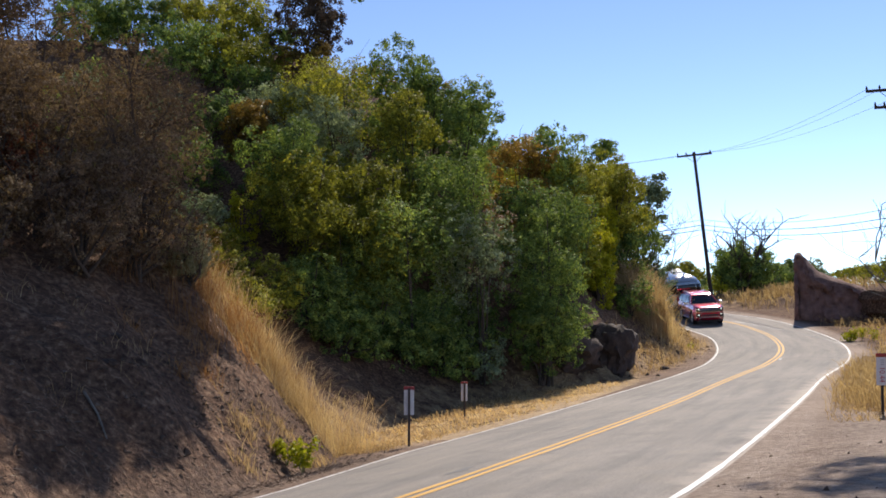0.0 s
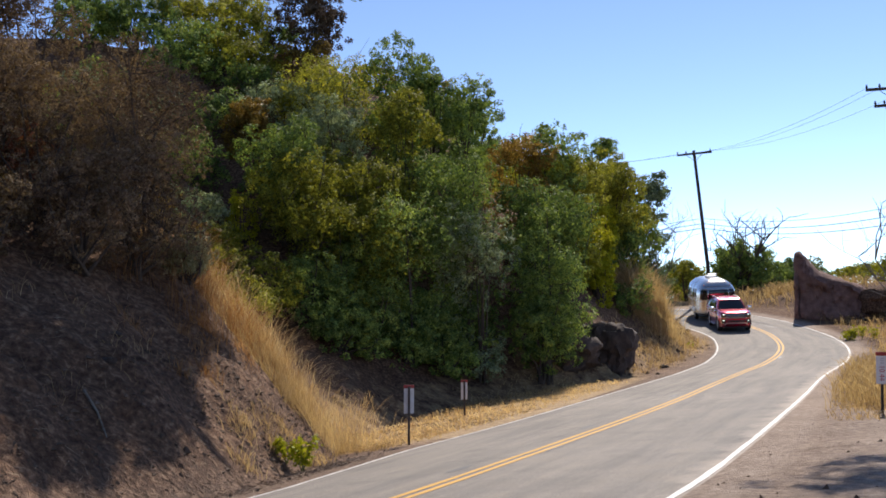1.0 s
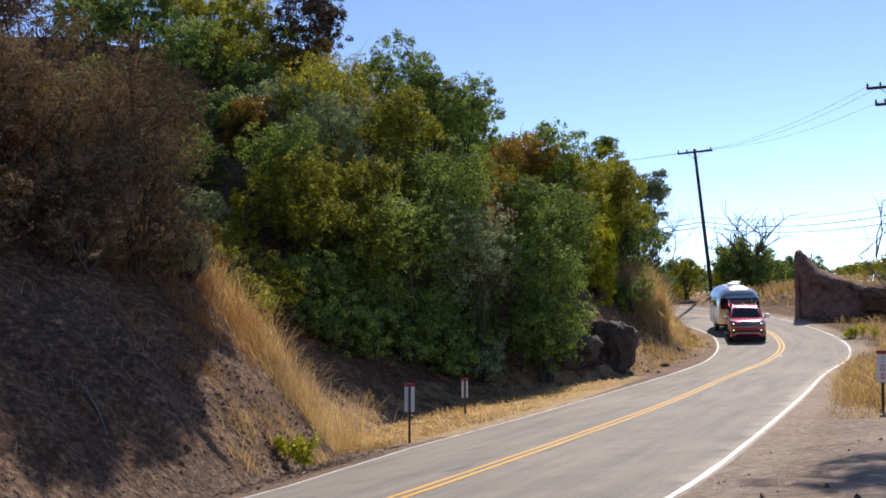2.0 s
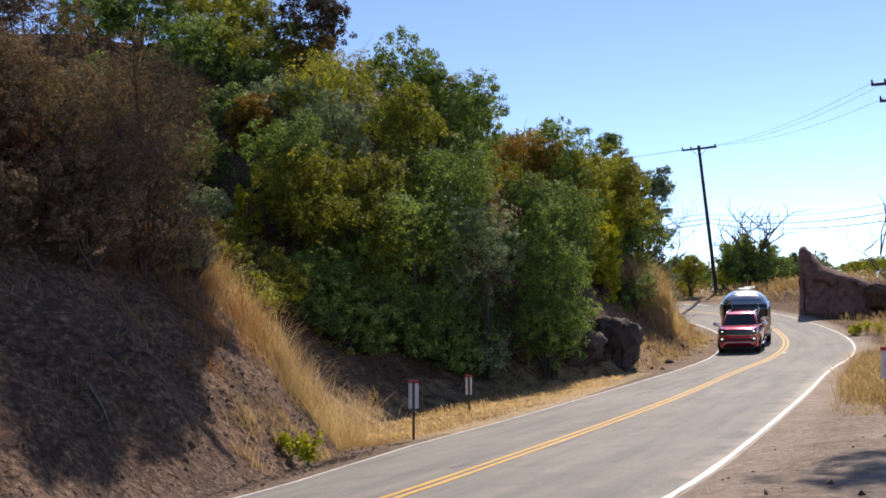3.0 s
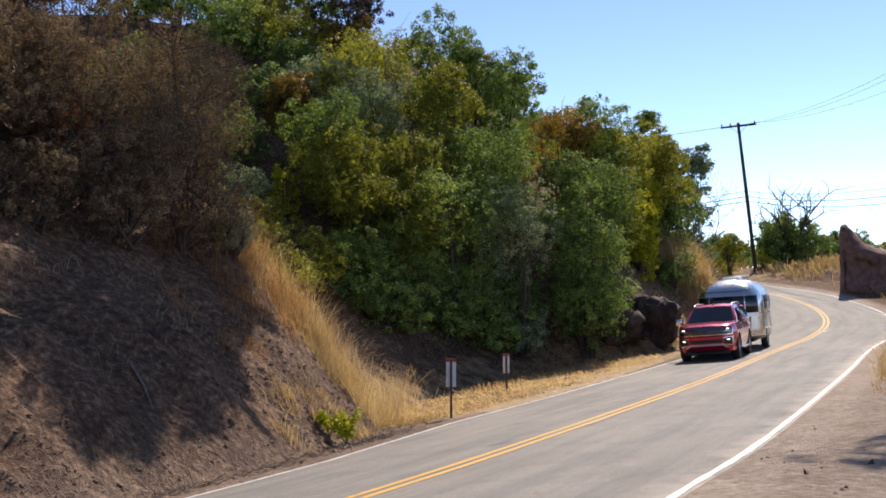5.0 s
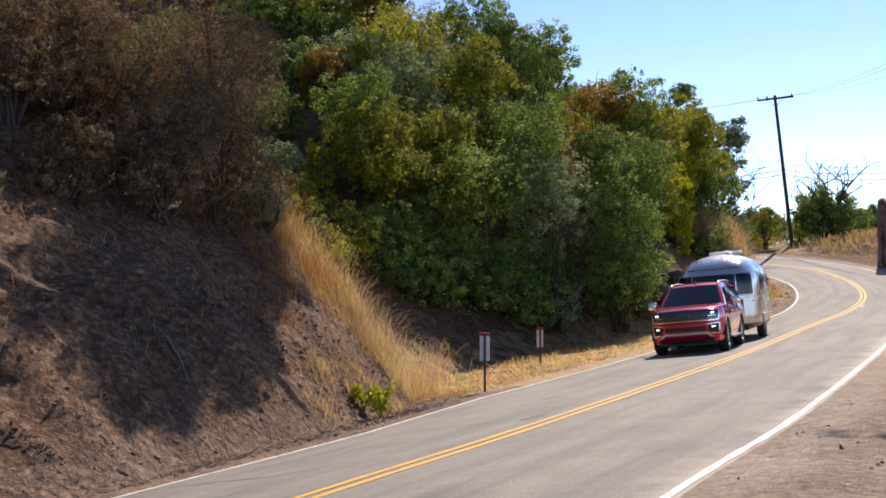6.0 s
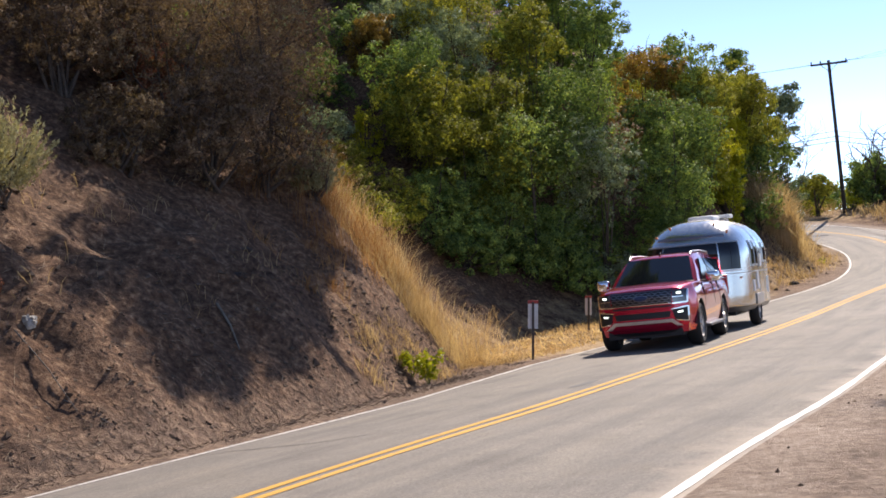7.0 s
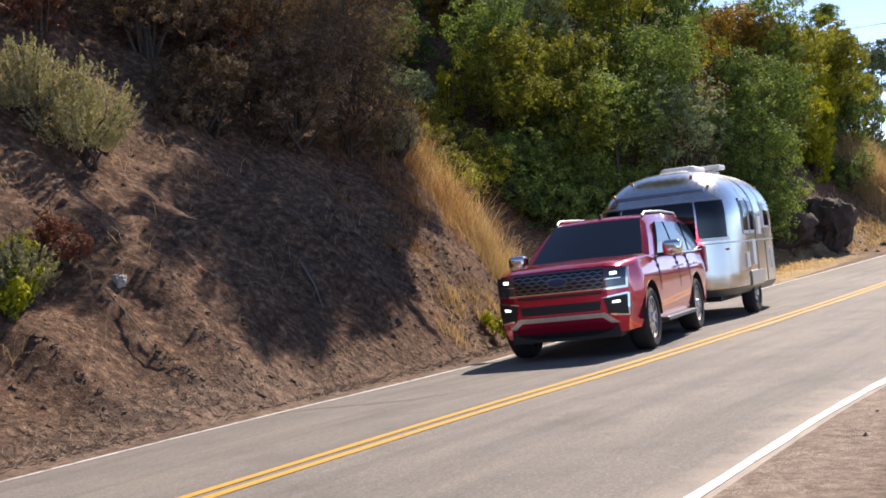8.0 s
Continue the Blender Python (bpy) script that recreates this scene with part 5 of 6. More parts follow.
# the tall clump above the bend and the cut below it
sow("tall_dry_grass", patchy(4200, [(9.2, 10.7, 59.2, 62.0, 1.0)], 17, 0.32, 30), 0.9, 2.2, 0.02, 0.36, 17, "tall golden grass clump above the bend", material=PALE_GRASS)
sow("dry_grass", road_patch(2400, 44.0, 64.0, 4.3, 6.2, 18, 0.3), 0.15, 0.5, 0.022, 0.7, 18, "dry grass on the cut by the bend")
# valley side
sow("dry_grass", road_patch(9000, 18.5, 47.0, -4.2, -8.5, 19, 0.35, 16), 0.3, 0.85, 0.013, 0.5, 19, "golden brown dry grass on the verge", 0.5)
sow("dry_grass", road_patch(3200, 15.0, 22.0, -4.6, -8.0, 20, 0.3), 0.06, 0.22, 0.012, 1.2, 20, "flattened straw on the verge", 0.6)
sow("dry_grass", road_patch(4200, 47.0, 75.0, -5.0, -11.0, 21, 0.5), 0.25, 0.7, 0.028, 0.6, 21, "dry grass beyond the bend", 0.6)
sow("dry_grass", patchy(3600, [(21, 30, 84, 92, 1.0), (10, 20, 92, 100, 0.8), (24, 40, 92, 105, 0.6)], 22, 0.6, 20), 0.4, 1.0, 0.04, 0.5, 22, "pale dry grass behind the bend", 0.6)
# sparse stalks on the near bank
sow("dry_grass", road_patch(380, 1.0, 12.0, 4.6, 9.5, 23, 0.15, 9), 0.08, 0.35, 0.007, 0.9, 23, "sparse dry stalks on the bank")


def litter(name, count, s0, s1, d0, d1, low, high, thick, seed, material, label):
    """Fallen sticks, three-sided, lying on the slope."""
    r = np.random.RandomState(seed)
    p = rooted(road_patch(count, s0, s1, d0, d1, seed, 0.3, 6))
    n = len(p)
    a, ln = r.uniform(0, 3.14, n), r.uniform(low, high, n)
    q = p[:, :2] + np.stack([np.cos(a), np.sin(a)], 1) * ln[:, None]
    e = np.column_stack([q, height(q[:, 0], q[:, 1])])
    p[:, 2] += 0.02 + thick
    e[:, 2] += thick + r.uniform(0, 0.06, n)
    side = np.stack([-np.sin(a), np.cos(a), np.zeros(n)], 1) * thick
    up = np.array((0, 0, thick * 1.6))
    v = np.stack([p - side, p + side, p + up, e - side * 0.4, e + side * 0.4, e + up * 0.4], 1).reshape(-1, 3)
    i = np.arange(n) * 6
    f = np.concatenate([np.stack([i, i + 1, i + 4, i + 3], 1), np.stack([i + 1, i + 2, i + 5, i + 4], 1), np.stack([i + 2, i, i + 3, i + 5], 1)])
    return tagged(new(name, mesh_from(name, v, f, material)), label, "litter", kind="stuff")


TWIG = surface("dry_twigs", [(0.3, (0.07, 0.042, 0.025)), (0.7, (0.24, 0.155, 0.09))], 6, 0.8, 0.95, 0)
litter("twig_litter", 1800, -1.0, 13.0, 3.1, 3.9, 0.03, 0.16, 0.004, 31, TWIG, "broken twigs and straw at the bank's foot")
litter("twig_litter", 600, -1.0, 14.0, 4.2, 9.0, 0.04, 0.18, 0.003, 32, TWIG, "dead twigs strewn on the bank")
PALE_STRAW = surface("pale_straw", [(0.3, (0.26, 0.17, 0.10)), (0.7, (0.58, 0.45, 0.30))], 6, 0.8, 0.9, 0)
litter("straw_litter", 1100, -1.0, 14.0, 3.0, 3.8, 0.03, 0.15, 0.004, 34, PALE_STRAW, "pale straw and bark litter at the bank's foot")
litter("straw_litter", 260, -1.0, 14.0, 4.4, 8.0, 0.05, 0.25, 0.003, 35, PALE_STRAW, "pale dry stalks strewn on the bank")
litter("twig_litter", 500, 14.0, 40.0, 3.9, 8.0, 0.10, 0.40, 0.008, 33, TWIG, "dead twigs in the turnout")


def rubble(name, count, s0, s1, d0, d1, low, high, seed, material, label):
    """Loose stones: squashed, jittered octahedra."""
    r = np.random.RandomState(seed)
    p = rooted(road_patch(count, s0, s1, d0, d1, seed, 0.35, 5))
    n = len(p)
    size = low * (high / low) ** (r.rand(n) ** 2.2)
    o = np.array([(1, 0, 0), (-1, 0, 0), (0, 1, 0), (0, -1, 0), (0, 0, 1), (0, 0, -1)], float)
    v = p[:, None, :] + o[None] * size[:, None, None] * r.uniform(0.6, 1.3, (n, 6, 1)) * np.array((1, 1, 0.7)) + r.normal(0, 0.2, (n, 6, 3)) * size[:, None, None]
    tri = np.array([(0, 2, 4), (2, 1, 4), (1, 3, 4), (3, 0, 4), (2, 0, 5), (1, 2, 5), (3, 1, 5), (0, 3, 5)])
    f = (np.arange(n)[:, None, None] * 6 + tri[None]).reshape(-1, 3)
    return tagged(new(name, mesh_from(name, v.reshape(-1, 3), f, material)), label, "stones", kind="stuff")


STONE = surface("loose_stone", [(0.3, (0.045, 0.028, 0.018)), (0.55, (0.13, 0.085, 0.055)), (0.8, (0.30, 0.21, 0.145))], 3, 0.7, 0.95, 0.4, 0.02)
rubble("rubble", 6500, -1.0, 16.0, 3.0, 4.6, 0.008, 0.05, 41, STONE, "clods and small stones at the bank's foot")
rubble("rubble", 3000, -1.0, 18.0, 4.0, 9.0, 0.010, 0.075, 42, STONE, "clods and stones on the bank")
CLOD = surface("dark_clods", [(0.3, (0.06, 0.038, 0.026)), (0.55, (0.13, 0.085, 0.056)), (0.8, (0.25, 0.175, 0.115))], 9, 0.9, 0.95, 0.8, 0.02)
rubble("rubble", 5000, 1.0, 13.0, 3.4, 6.2, 0.010, 0.05, 45, CLOD, "crumbled clods of earth on the bank")
rubble("rubble", 2200, 10.5, 15.5, 4.0, 5.8, 0.010, 0.055, 46, CLOD, "dark crumbling rock below the spur")
rubble("rubble", 800, -2.0, 14.0, -3.5, -7.5, 0.012, 0.065, 43, STONE, "gravel on the dusty verge")
rubble("rubble", 700, 40.0, 66.0, 3.7, 6.0, 0.03, 0.16, 44, STONE, "broken rock on the cut by the bend")


def boulder(x, y, sx, sy, sz, seed, label, material=ROCK, sink=0.25, rough=0.3, name="boulder"):
    """A weathered rock, flattened where it sits in the ground."""
    bm = bmesh.new()
    bmesh.ops.create_icosphere(bm, subdivisions=4, radius=1)
    off = Vector((seed * 3.1, seed * 1.7, seed * 0.9))
    for v in bm.verts:
        n = noise.fractal(v.co * 1.3 + off, 0.8, 2.1, 5) * rough + rough * 0.6 * noise.cell(v.co * 1.6 + off)
        c = v.co.copy()
        m = max(abs(c.x), abs(c.y), abs(c.z))
        c = c.lerp(c / m, 0.2) * (1 + n)
        v.co = Vector((c.x * sx, c.y * sy, c.z * sz))
    ob = part(name, bm, material, None, "", True)
    ob.matrix_basis = pose(x, y, float(height(x, y)) + sz * (1 - 2 * sink) * 0.9, 0, 0, seed * 37)
    return tagged(ob, label, "rock", "rocks")


boulder(4.9, 48.4, 1.2, 0.9, 0.75, 1, "dark weathered boulder at the slope's foot", DARK_ROCK)
boulder(6.9, 50.1, 0.95, 0.9, 1.15, 2, "tall dark boulder leaning out of the slope", DARK_ROCK)
boulder(5.9, 50.2, 0.7, 0.7, 0.6, 3, "dark rock half buried in the slope", DARK_ROCK)
PALE = surface("pale_stone", [(0.3, (0.40, 0.36, 0.31)), (0.7, (0.60, 0.56, 0.50))], 8, 2, 0.9, 0.4, 0.01)
boulder(-6.28, 13.34, 0.09, 0.07, 0.08, 4, "small pale stone on the bank", PALE)
for k, (x, y, q) in enumerate([(-5.2, 18.9, 0.12), (-4.9, 17.4, 0.1), (9.4, 53.0, 0.25)]):
    boulder(x, y, q, q * 0.8, q * 0.6, 5 + k, "dark grey broken rock in the bank", DARK_ROCK, 0.45)


def log(x0, y0, x1, y1, radius, label):
    a, b = Vector((x0, y0, float(height(x0, y0)) + radius)), Vector((x1, y1, float(height(x1, y1)) + radius))
    m = (a + b) / 2 + Vector((0.02, 0.03, radius))
    return tagged(new("dead_branch", tube_mesh("dead_branch", [[(*a, radius), (*m, radius * 0.85), (*b, radius * 0.5)]], BONE, 7)), label, "branch", "dead branches")


log(-4.95, 16.35, -4.55, 15.95, 0.02, "bleached dead branch lying on the bank")
log(-5.6, 12.6, -5.0, 12.45, 0.007, "pale dry stalk lying on the bank")
log(-5.75, 11.35, -5.0, 11.7, 0.007, "pale dry stalk beside the road")
log(-6.3, 13.0, -5.4, 12.5, 0.008, "pale dry stalk lying on the bank")


def standing_slab():
    """The tall slab of rock by the bend: steep face, sharp peak, long falling back."""
    prof = [(0.0, 0.0), (0.05, 1.6), (0.14, 3.3), (0.22, 4.5), (0.34, 4.8), (0.62, 4.85), (0.82, 4.6), (1.1, 4.1), (1.6, 3.55), (2.3, 3.15), (3.1, 2.85), (3.9, 2.6), (4.6, 1.9), (4.9, 0.6), (5.0, 0.0)]
    ring = spline(prof, 0.12)

    def worn(q):
        n = noise.fractal(q * 0.7, 0.9, 2.1, 5) - 0.5 * abs(noise.noise(q * 1.6))
        n -= 0.45 * abs(noise.noise(q * 3.7)) + 0.5 * noise.cell(Vector((q.x * 1.3 + q.z * 0.8, q.y, q.z * 0.9)))
        return q + Vector((0.10 * n, 0.34 * n, 0.14 * n))

    bm = bmesh.new()
    layers = []
    nd = 20
    for k in range(nd + 1):
        v = k / nd
        shrink = 1 - 0.16 * abs(2 * v - 1) ** 3
        row = []
        for a, b in ring:
            x, z = 2.2 + (a - 2.2) * shrink + 0.25 * (v - 0.5), b * shrink
            q = Vector((x, (v - 0.5) * 2.6 * (1 - 0.35 * b / 4.5), z))
            row.append(bm.verts.new(worn(q)))
        layers.append(row)
        if k in (0, nd):
            grid = [row]
            for f in range(1, 15):
                s = 1 - f / 14
                grid.append([bm.verts.new(worn(Vector((2.2 + (a - 2.2) * shrink + 0.25 * (v - 0.5), (v - 0.5) * 2.6 * (1 - 0.35 * b * s / 4.5), b * shrink * s)))) for a, b in ring])
            for p, q in zip(grid[:-1], grid[1:]):
                for i in range(len(p) - 1):
                    bm.faces.new((p[i], p[i + 1], q[i + 1], q[i]))
    for p, q in zip(layers[:-1], layers[1:]):
        for i in range(len(p) - 1):
            bm.faces.new((p[i], p[i + 1], q[i + 1], q[i]))
    bmesh.ops.remove_doubles(bm, verts=bm.verts[:], dist=0.004)
    bmesh.ops.recalc_face_normals(bm, faces=bm.faces[:])
    ob = part("rock_slab", bm, ROCK, None, "", True)
    ob.matrix_basis = pose(22.95, 79.6, float(height(24.5, 79)) - 0.3, 0, 0, -14)
    return tagged(ob, "tall pointed reddish-brown rock slab beside the bend", "rock", "rocks")


standing_slab()
boulder(29.0, 77.2, 2.7, 2.0, 1.25, 23, "low mound of brown earth beside the rock slab", GROUND, 0.3, 0.15, "earth_mound")
boulder(32.6, 76.4, 3.2, 2.4, 1.5, 24, "brown earth bank beside the rock slab", GROUND, 0.3, 0.15, "earth_mound")


# ---- roadside things ----
POST = plain("dark_steel_post", (0.07, 0.055, 0.05), 0.6, 0.5)
PLATE_BACK = surface("weathered_plate", [(0.3, (0.66, 0.64, 0.63)), (0.7, (0.80, 0.78, 0.77))], 9, 3, 0.6, 0.1, 0.004)
PLATE_FACE = surface("white_plate", [(0.3, (0.72, 0.70, 0.70)), (0.7, (0.82, 0.80, 0.80))], 9, 3, 0.5, 0.1, 0.004)
RED_BAND = plain("red_band", (0.30, 0.025, 0.02), 0.5)
RED_INK = plain("red_ink", (0.40, 0.04, 0.05), 0.5)
GREY_INK = plain("grey_ink", (0.38, 0.38, 0.40), 0.5)


def marker_post(x, y, tall, facing, label, front=False, lean=0.0):
    """A steel post with a narrow plate under a red top; from behind, the post stands before the plate."""
    thing = tagged(new("marker_post"), label, "road marker", "roadside markers")
    thing.matrix_basis = pose(x, y, float(height(x, y)) - 0.05, 0, lean, facing)
    bm = bmesh.new()
    for lo, hi in (((-0.024, -0.035, 0), (0.024, -0.028, tall - 0.02)), ((-0.024, -0.03, 0), (-0.017, 0.0, tall - 0.02)), ((0.017, -0.03, 0), (0.024, 0.0, tall - 0.02))):
        box(bm, lo, hi)
    part("post", bm, POST, thing, "dark steel channel post")
    half, low = 0.10, tall - 0.55
    y0 = 0.004
    plate = part("plate", rounded_box((-half, y0, low), (half, y0 + 0.006, tall - 0.055), 0.0025, 1), PLATE_FACE if front else PLATE_BACK, thing, "narrow pale plate")
    part("red_top", rounded_box((-half - 0.006, y0 - 0.012, tall - 0.05), (half + 0.006, y0 + 0.016, tall + 0.015), 0.004, 1), RED_BAND, plate, "dark red top band")
    for z in (low + 0.1, tall - 0.15):
        bm = bmesh.new()
        bmesh.ops.create_icosphere(bm, subdivisions=1, radius=0.009)
        bmesh.ops.translate(bm, verts=bm.verts[:], vec=(0, -0.038, z))
        part("bolt", bm, POST, plate)
    if front:
        text = bpy.data.curves.new("marker_text", "FONT")
        text.body, text.size, text.extrude, text.align_x, text.align_y = "10.44", 0.125, 0.001, "CENTER", "CENTER"
        text.materials.append(RED_INK)
        t = new("lettering", text)
        t.parent = plate
        t.matrix_basis = pose(0.005, y0 + 0.009, low + 0.19, 90, 0, 180) @ pose(0, 0, 0, 0, 0, -90)
        for z in (0.36, 0.40, 0.44):
            part("mark", rounded_box((-0.03, y0 + 0.004, low + z), (0.03, y0 + 0.009, low + z + 0.018), 0.002, 1), GREY_INK, plate, "grey bar of unreadable print")
    return thing


marker_post(-0.88, 24.0, 1.22, 4, "roadside marker seen from behind, pale plate with red top", lean=3)
marker_post(0.36, 35.0, 1.10, 20, "roadside marker beside the turnout, pale plate with red top", lean=3)
marker_post(7.58, 21.35, 1.12, 165, "white roadside distance marker with red top and numbers", True, lean=-3)

WOOD_POLE = surface("dark_pole_wood", [(0.3, (0.035, 0.026, 0.02)), (0.7, (0.085, 0.065, 0.05))], 12, 1, 0.9, 0.4, 0.01)
WIRE = plain("wire", (0.03, 0.03, 0.032), 0.6)
PORCELAIN = plain("dark_insulator", (0.04, 0.03, 0.028), 0.3)


def utility_pole(foot, top, arms, label):
    """A leaning pole with crossarms, braces and insulators. arms: (metres below the top, left end, right end)."""
    thing = tagged(new("utility_pole"), label, "utility pole", "utility poles")
    f, t = Vector(foot), Vector(top)
    thing.matrix_basis = Matrix.Translation(f)
    d = t - f
    n = d.length
    up = d.normalized()
    across = Vector((1, 0.05, -up.x)).normalized()
    paths = [[(0, 0, -0.5, 0.17)] + [(*(d * k / 6), 0.16 - 0.05 * k / 6) for k in range(7)]]
    mesh_part("pole", tube_mesh("pole", paths, WOOD_POLE, 10), thing, "dark wooden pole")
    for below, a, b in arms:
        c = d - up * below
        p, q = c - across * a, c + across * b
        bm = bmesh.new()
        box(bm, (-a, -0.13, -0.07), (b, -0.02, 0.07))
        m = Matrix((across, up.cross(across), up)).transposed().to_4x4()
        bmesh.ops.transform(bm, matrix=Matrix.Translation(c) @ m, verts=bm.verts[:])
        arm = part("crossarm", bm, WOOD_POLE, thing, "dark wooden crossarm")
        mesh_part("brace", tube_mesh("brace", [[(*(c - across * a * 0.5), 0.018), (*(c - up * 0.6), 0.018)], [(*(c + across * b * 0.5), 0.018), (*(c - up * 0.6), 0.018)]], WIRE, 5), arm)
        for k in (-a + 0.08, -0.45 * a, b - 0.08):
            bm = bmesh.new()
            for z, r in ((0.10, 0.05), (0.17, 0.065), (0.24, 0.045)):
                q = bmesh.ops.create_cone(bm, cap_ends=True, segments=8, radius1=r * 1.1, radius2=r * 0.7, depth=0.08)["verts"]
                bmesh.ops.translate(bm, verts=q, vec=(0, 0, z))
            bmesh.ops.transform(bm, matrix=Matrix.Translation(c + across * k) @ m, verts=bm.verts[:])
            part("insulator", bm, PORCELAIN, arm, "dark insulator")
    return thing


POLE_A_FOOT, POLE_A_TOP = (20.3, 92.0, float(height(20.3, 92.0)) - 0.3), (19.62, 92.0, 12.6)
POLE_B_FOOT, POLE_B_TOP = (23.4, 60.0, float(height(23.4, 60.0)) - 0.3), (22.9, 60.0, 11.6)
utility_pole(POLE_A_FOOT, POLE_A_TOP, [(0.25, 1.35, 1.35)], "leaning dark wooden utility pole with one crossarm")
utility_pole(POLE_B_FOOT, POLE_B_TOP, [(0.3, 1.35, 1.35), (1.15, 1.0, 1.0)], "dark wooden utility pole with two crossarms")


def wire(a, b, sag, radius, label="thin dark overhead wire"):
    a, b = Vector(a), Vector(b)
    path = []
    for k in range(25):
        u = k / 24
        p = a.lerp(b, u)
        path.append((p.x, p.y, p.z - sag * 4 * u * (1 - u), radius))
    return tagged(new("overhead_wire", tube_mesh("overhead_wire", [path], WIRE, 4)), label, "wire", "overhead wires")


for k, (xa, xb) in enumerate(((18.35, 21.6), (19.4, 22.3), (20.9, 24.1))):
    wire((xa, 92.0, 12.35 + 0.1 * k), (xb, 60.0, 11.35), 0.7, 0.008)
    wire((xa, 92.0, 12.35 + 0.1 * k), (xa - 30, 108.0, 14.0), 0.8, 0.008)
for k, z in enumerate((6.6, 6.95, 7.35)):
    wire((19.95, 91.8, z), (27.3, 60.0, z - 1.35 + 0.15 * k), 0.9, 0.026 if k < 2 else 0.016, "dark sagging communication cable overhead")
    wire((19.95, 91.8, z), (-10.0, 112.0, z + 1.0), 0.9, 0.026 if k < 2 else 0.016, "dark sagging communication cable overhead")


# ---- trees and bushes by the bend and beyond ----
def bare_limbs(x, y, tall, spread, seed, label, limbs=7, trunk=0.14, material=BARK):
    """A leafless tree: forking crooked limbs that thin out to twigs."""
    r = random.Random(seed)
    thing = tagged(new("bare_tree"), label, "tree", "trees by the bend")
    thing.matrix_basis = pose(x, y, float(height(x, y)) - 0.1)
    paths = []

    def grow(p, d, length, radius, depth):
        pts = [(*p, radius)]
        q = Vector(p)
        for k in range(4):
            d = (d + Vector((r.uniform(-.35, .35), r.uniform(-.35, .35), r.uniform(-.15, .22)))).normalized()
            q = q + d * length / 4
            pts.append((*q, radius * (1 - 0.16 * (k + 1))))
            if depth and k >= 1:
                for _ in range(2 if depth > 1 else 1):
                    side = Vector((r.uniform(-1, 1), r.uniform(-1, 1), r.uniform(-.2, .8))).normalized()
                    grow(q, (d * 0.5 + side).normalized(), length * r.uniform(0.4, 0.62), radius * 0.5, depth - 1)
        paths.append(pts)

    for k in range(limbs):
        a = 6.283 * k / limbs + r.uniform(-.4, .4)
        grow(Vector((0, 0, 0.2)), Vector((math.cos(a) * spread / tall, math.sin(a) * spread / tall, 1)).normalized(), tall * r.uniform(0.7, 1.0), trunk * r.uniform(0.6, 1.0), 2)
    mesh_part("limb", tube_mesh("limb", paths, material, 4), thing, "crooked leafless limbs")
    return thing


bare_limbs(23.6, 95.0, 5.0, 3.0, 61, "half-dead tree with crooked bare limbs", 7, 0.13)
bare_limbs(12.6, 72.5, 6.2, 2.6, 62, "grey leafless shrub above the bend", 5, 0.05, BONE)
bare_limbs(24.2, 59.5, 7.4, 3.6, 63, "bare grey tree beside the road", 5, 0.09, BONE)
FAR_GREEN = [(23.0, 94.5, 2.0, 2.0, 2.1), (24.9, 95.2, 1.7, 1.9, 1.8), (21.9, 95.4, 1.3, 1.2, 1.4), (23.6, 97, 2.6, 1.7, 1.6), (18.6, 97, 1.4, 1.4, 1.4), (17.0, 99, 1.5, 1.8, 1.6), (15.4, 98, 1.8, 1.7, 1.8), (27.8, 101, 1.2, 1.6, 1.3), (30.0, 106, 1.4, 2.2, 1.6), (19.8, 99.5, 1.0, 1.6, 1.2), (16.2, 96.5, 1.2, 1.7, 1.5), (20.8, 103, 1.1, 1.9, 1.3), (13.8, 95, 1.5, 1.6, 1.8), (26.0, 103, 1.0, 1.8, 1.2)]
for k, (x, y, zc, rx, rz) in enumerate(FAR_GREEN):
    shrub("green", x, y, zc, rx, rz, 700 + k, "leafy green bush beyond the bend", group="bushes beyond the bend")
for k, (x, y, zc, rx, rz) in enumerate([(24.6, 60.5, 2.6, 1.4, 2.4), (24.0, 62.0, 0.8, 0.9, 0.9), (31.0, 83.0, 1.0, 1.4, 1.1), (21.2, 93.6, 0.9, 0.6, 0.9), (12.9, 64.0, 0.15, 0.35, 0.3), (22.2, 66.9, 0.3, 0.35, 0.4)]):
    shrub("lime", x, y, zc, rx, rz, 740 + k, "bright yellow-green bush beside the road", group="bushes beyond the bend")
r = random.Random(77)
for k in range(26):
    x, y = -10 + k * 3.1 + r.uniform(-1, 1), r.uniform(118, 150)
    shrub(r.choice(["green", "olive", "grey"]), x, y, 1.6, r.uniform(2.2, 3.6), r.uniform(1.3, 2.3), 760 + k, "distant low scrub tree", density=0.6, group="distant scrub")


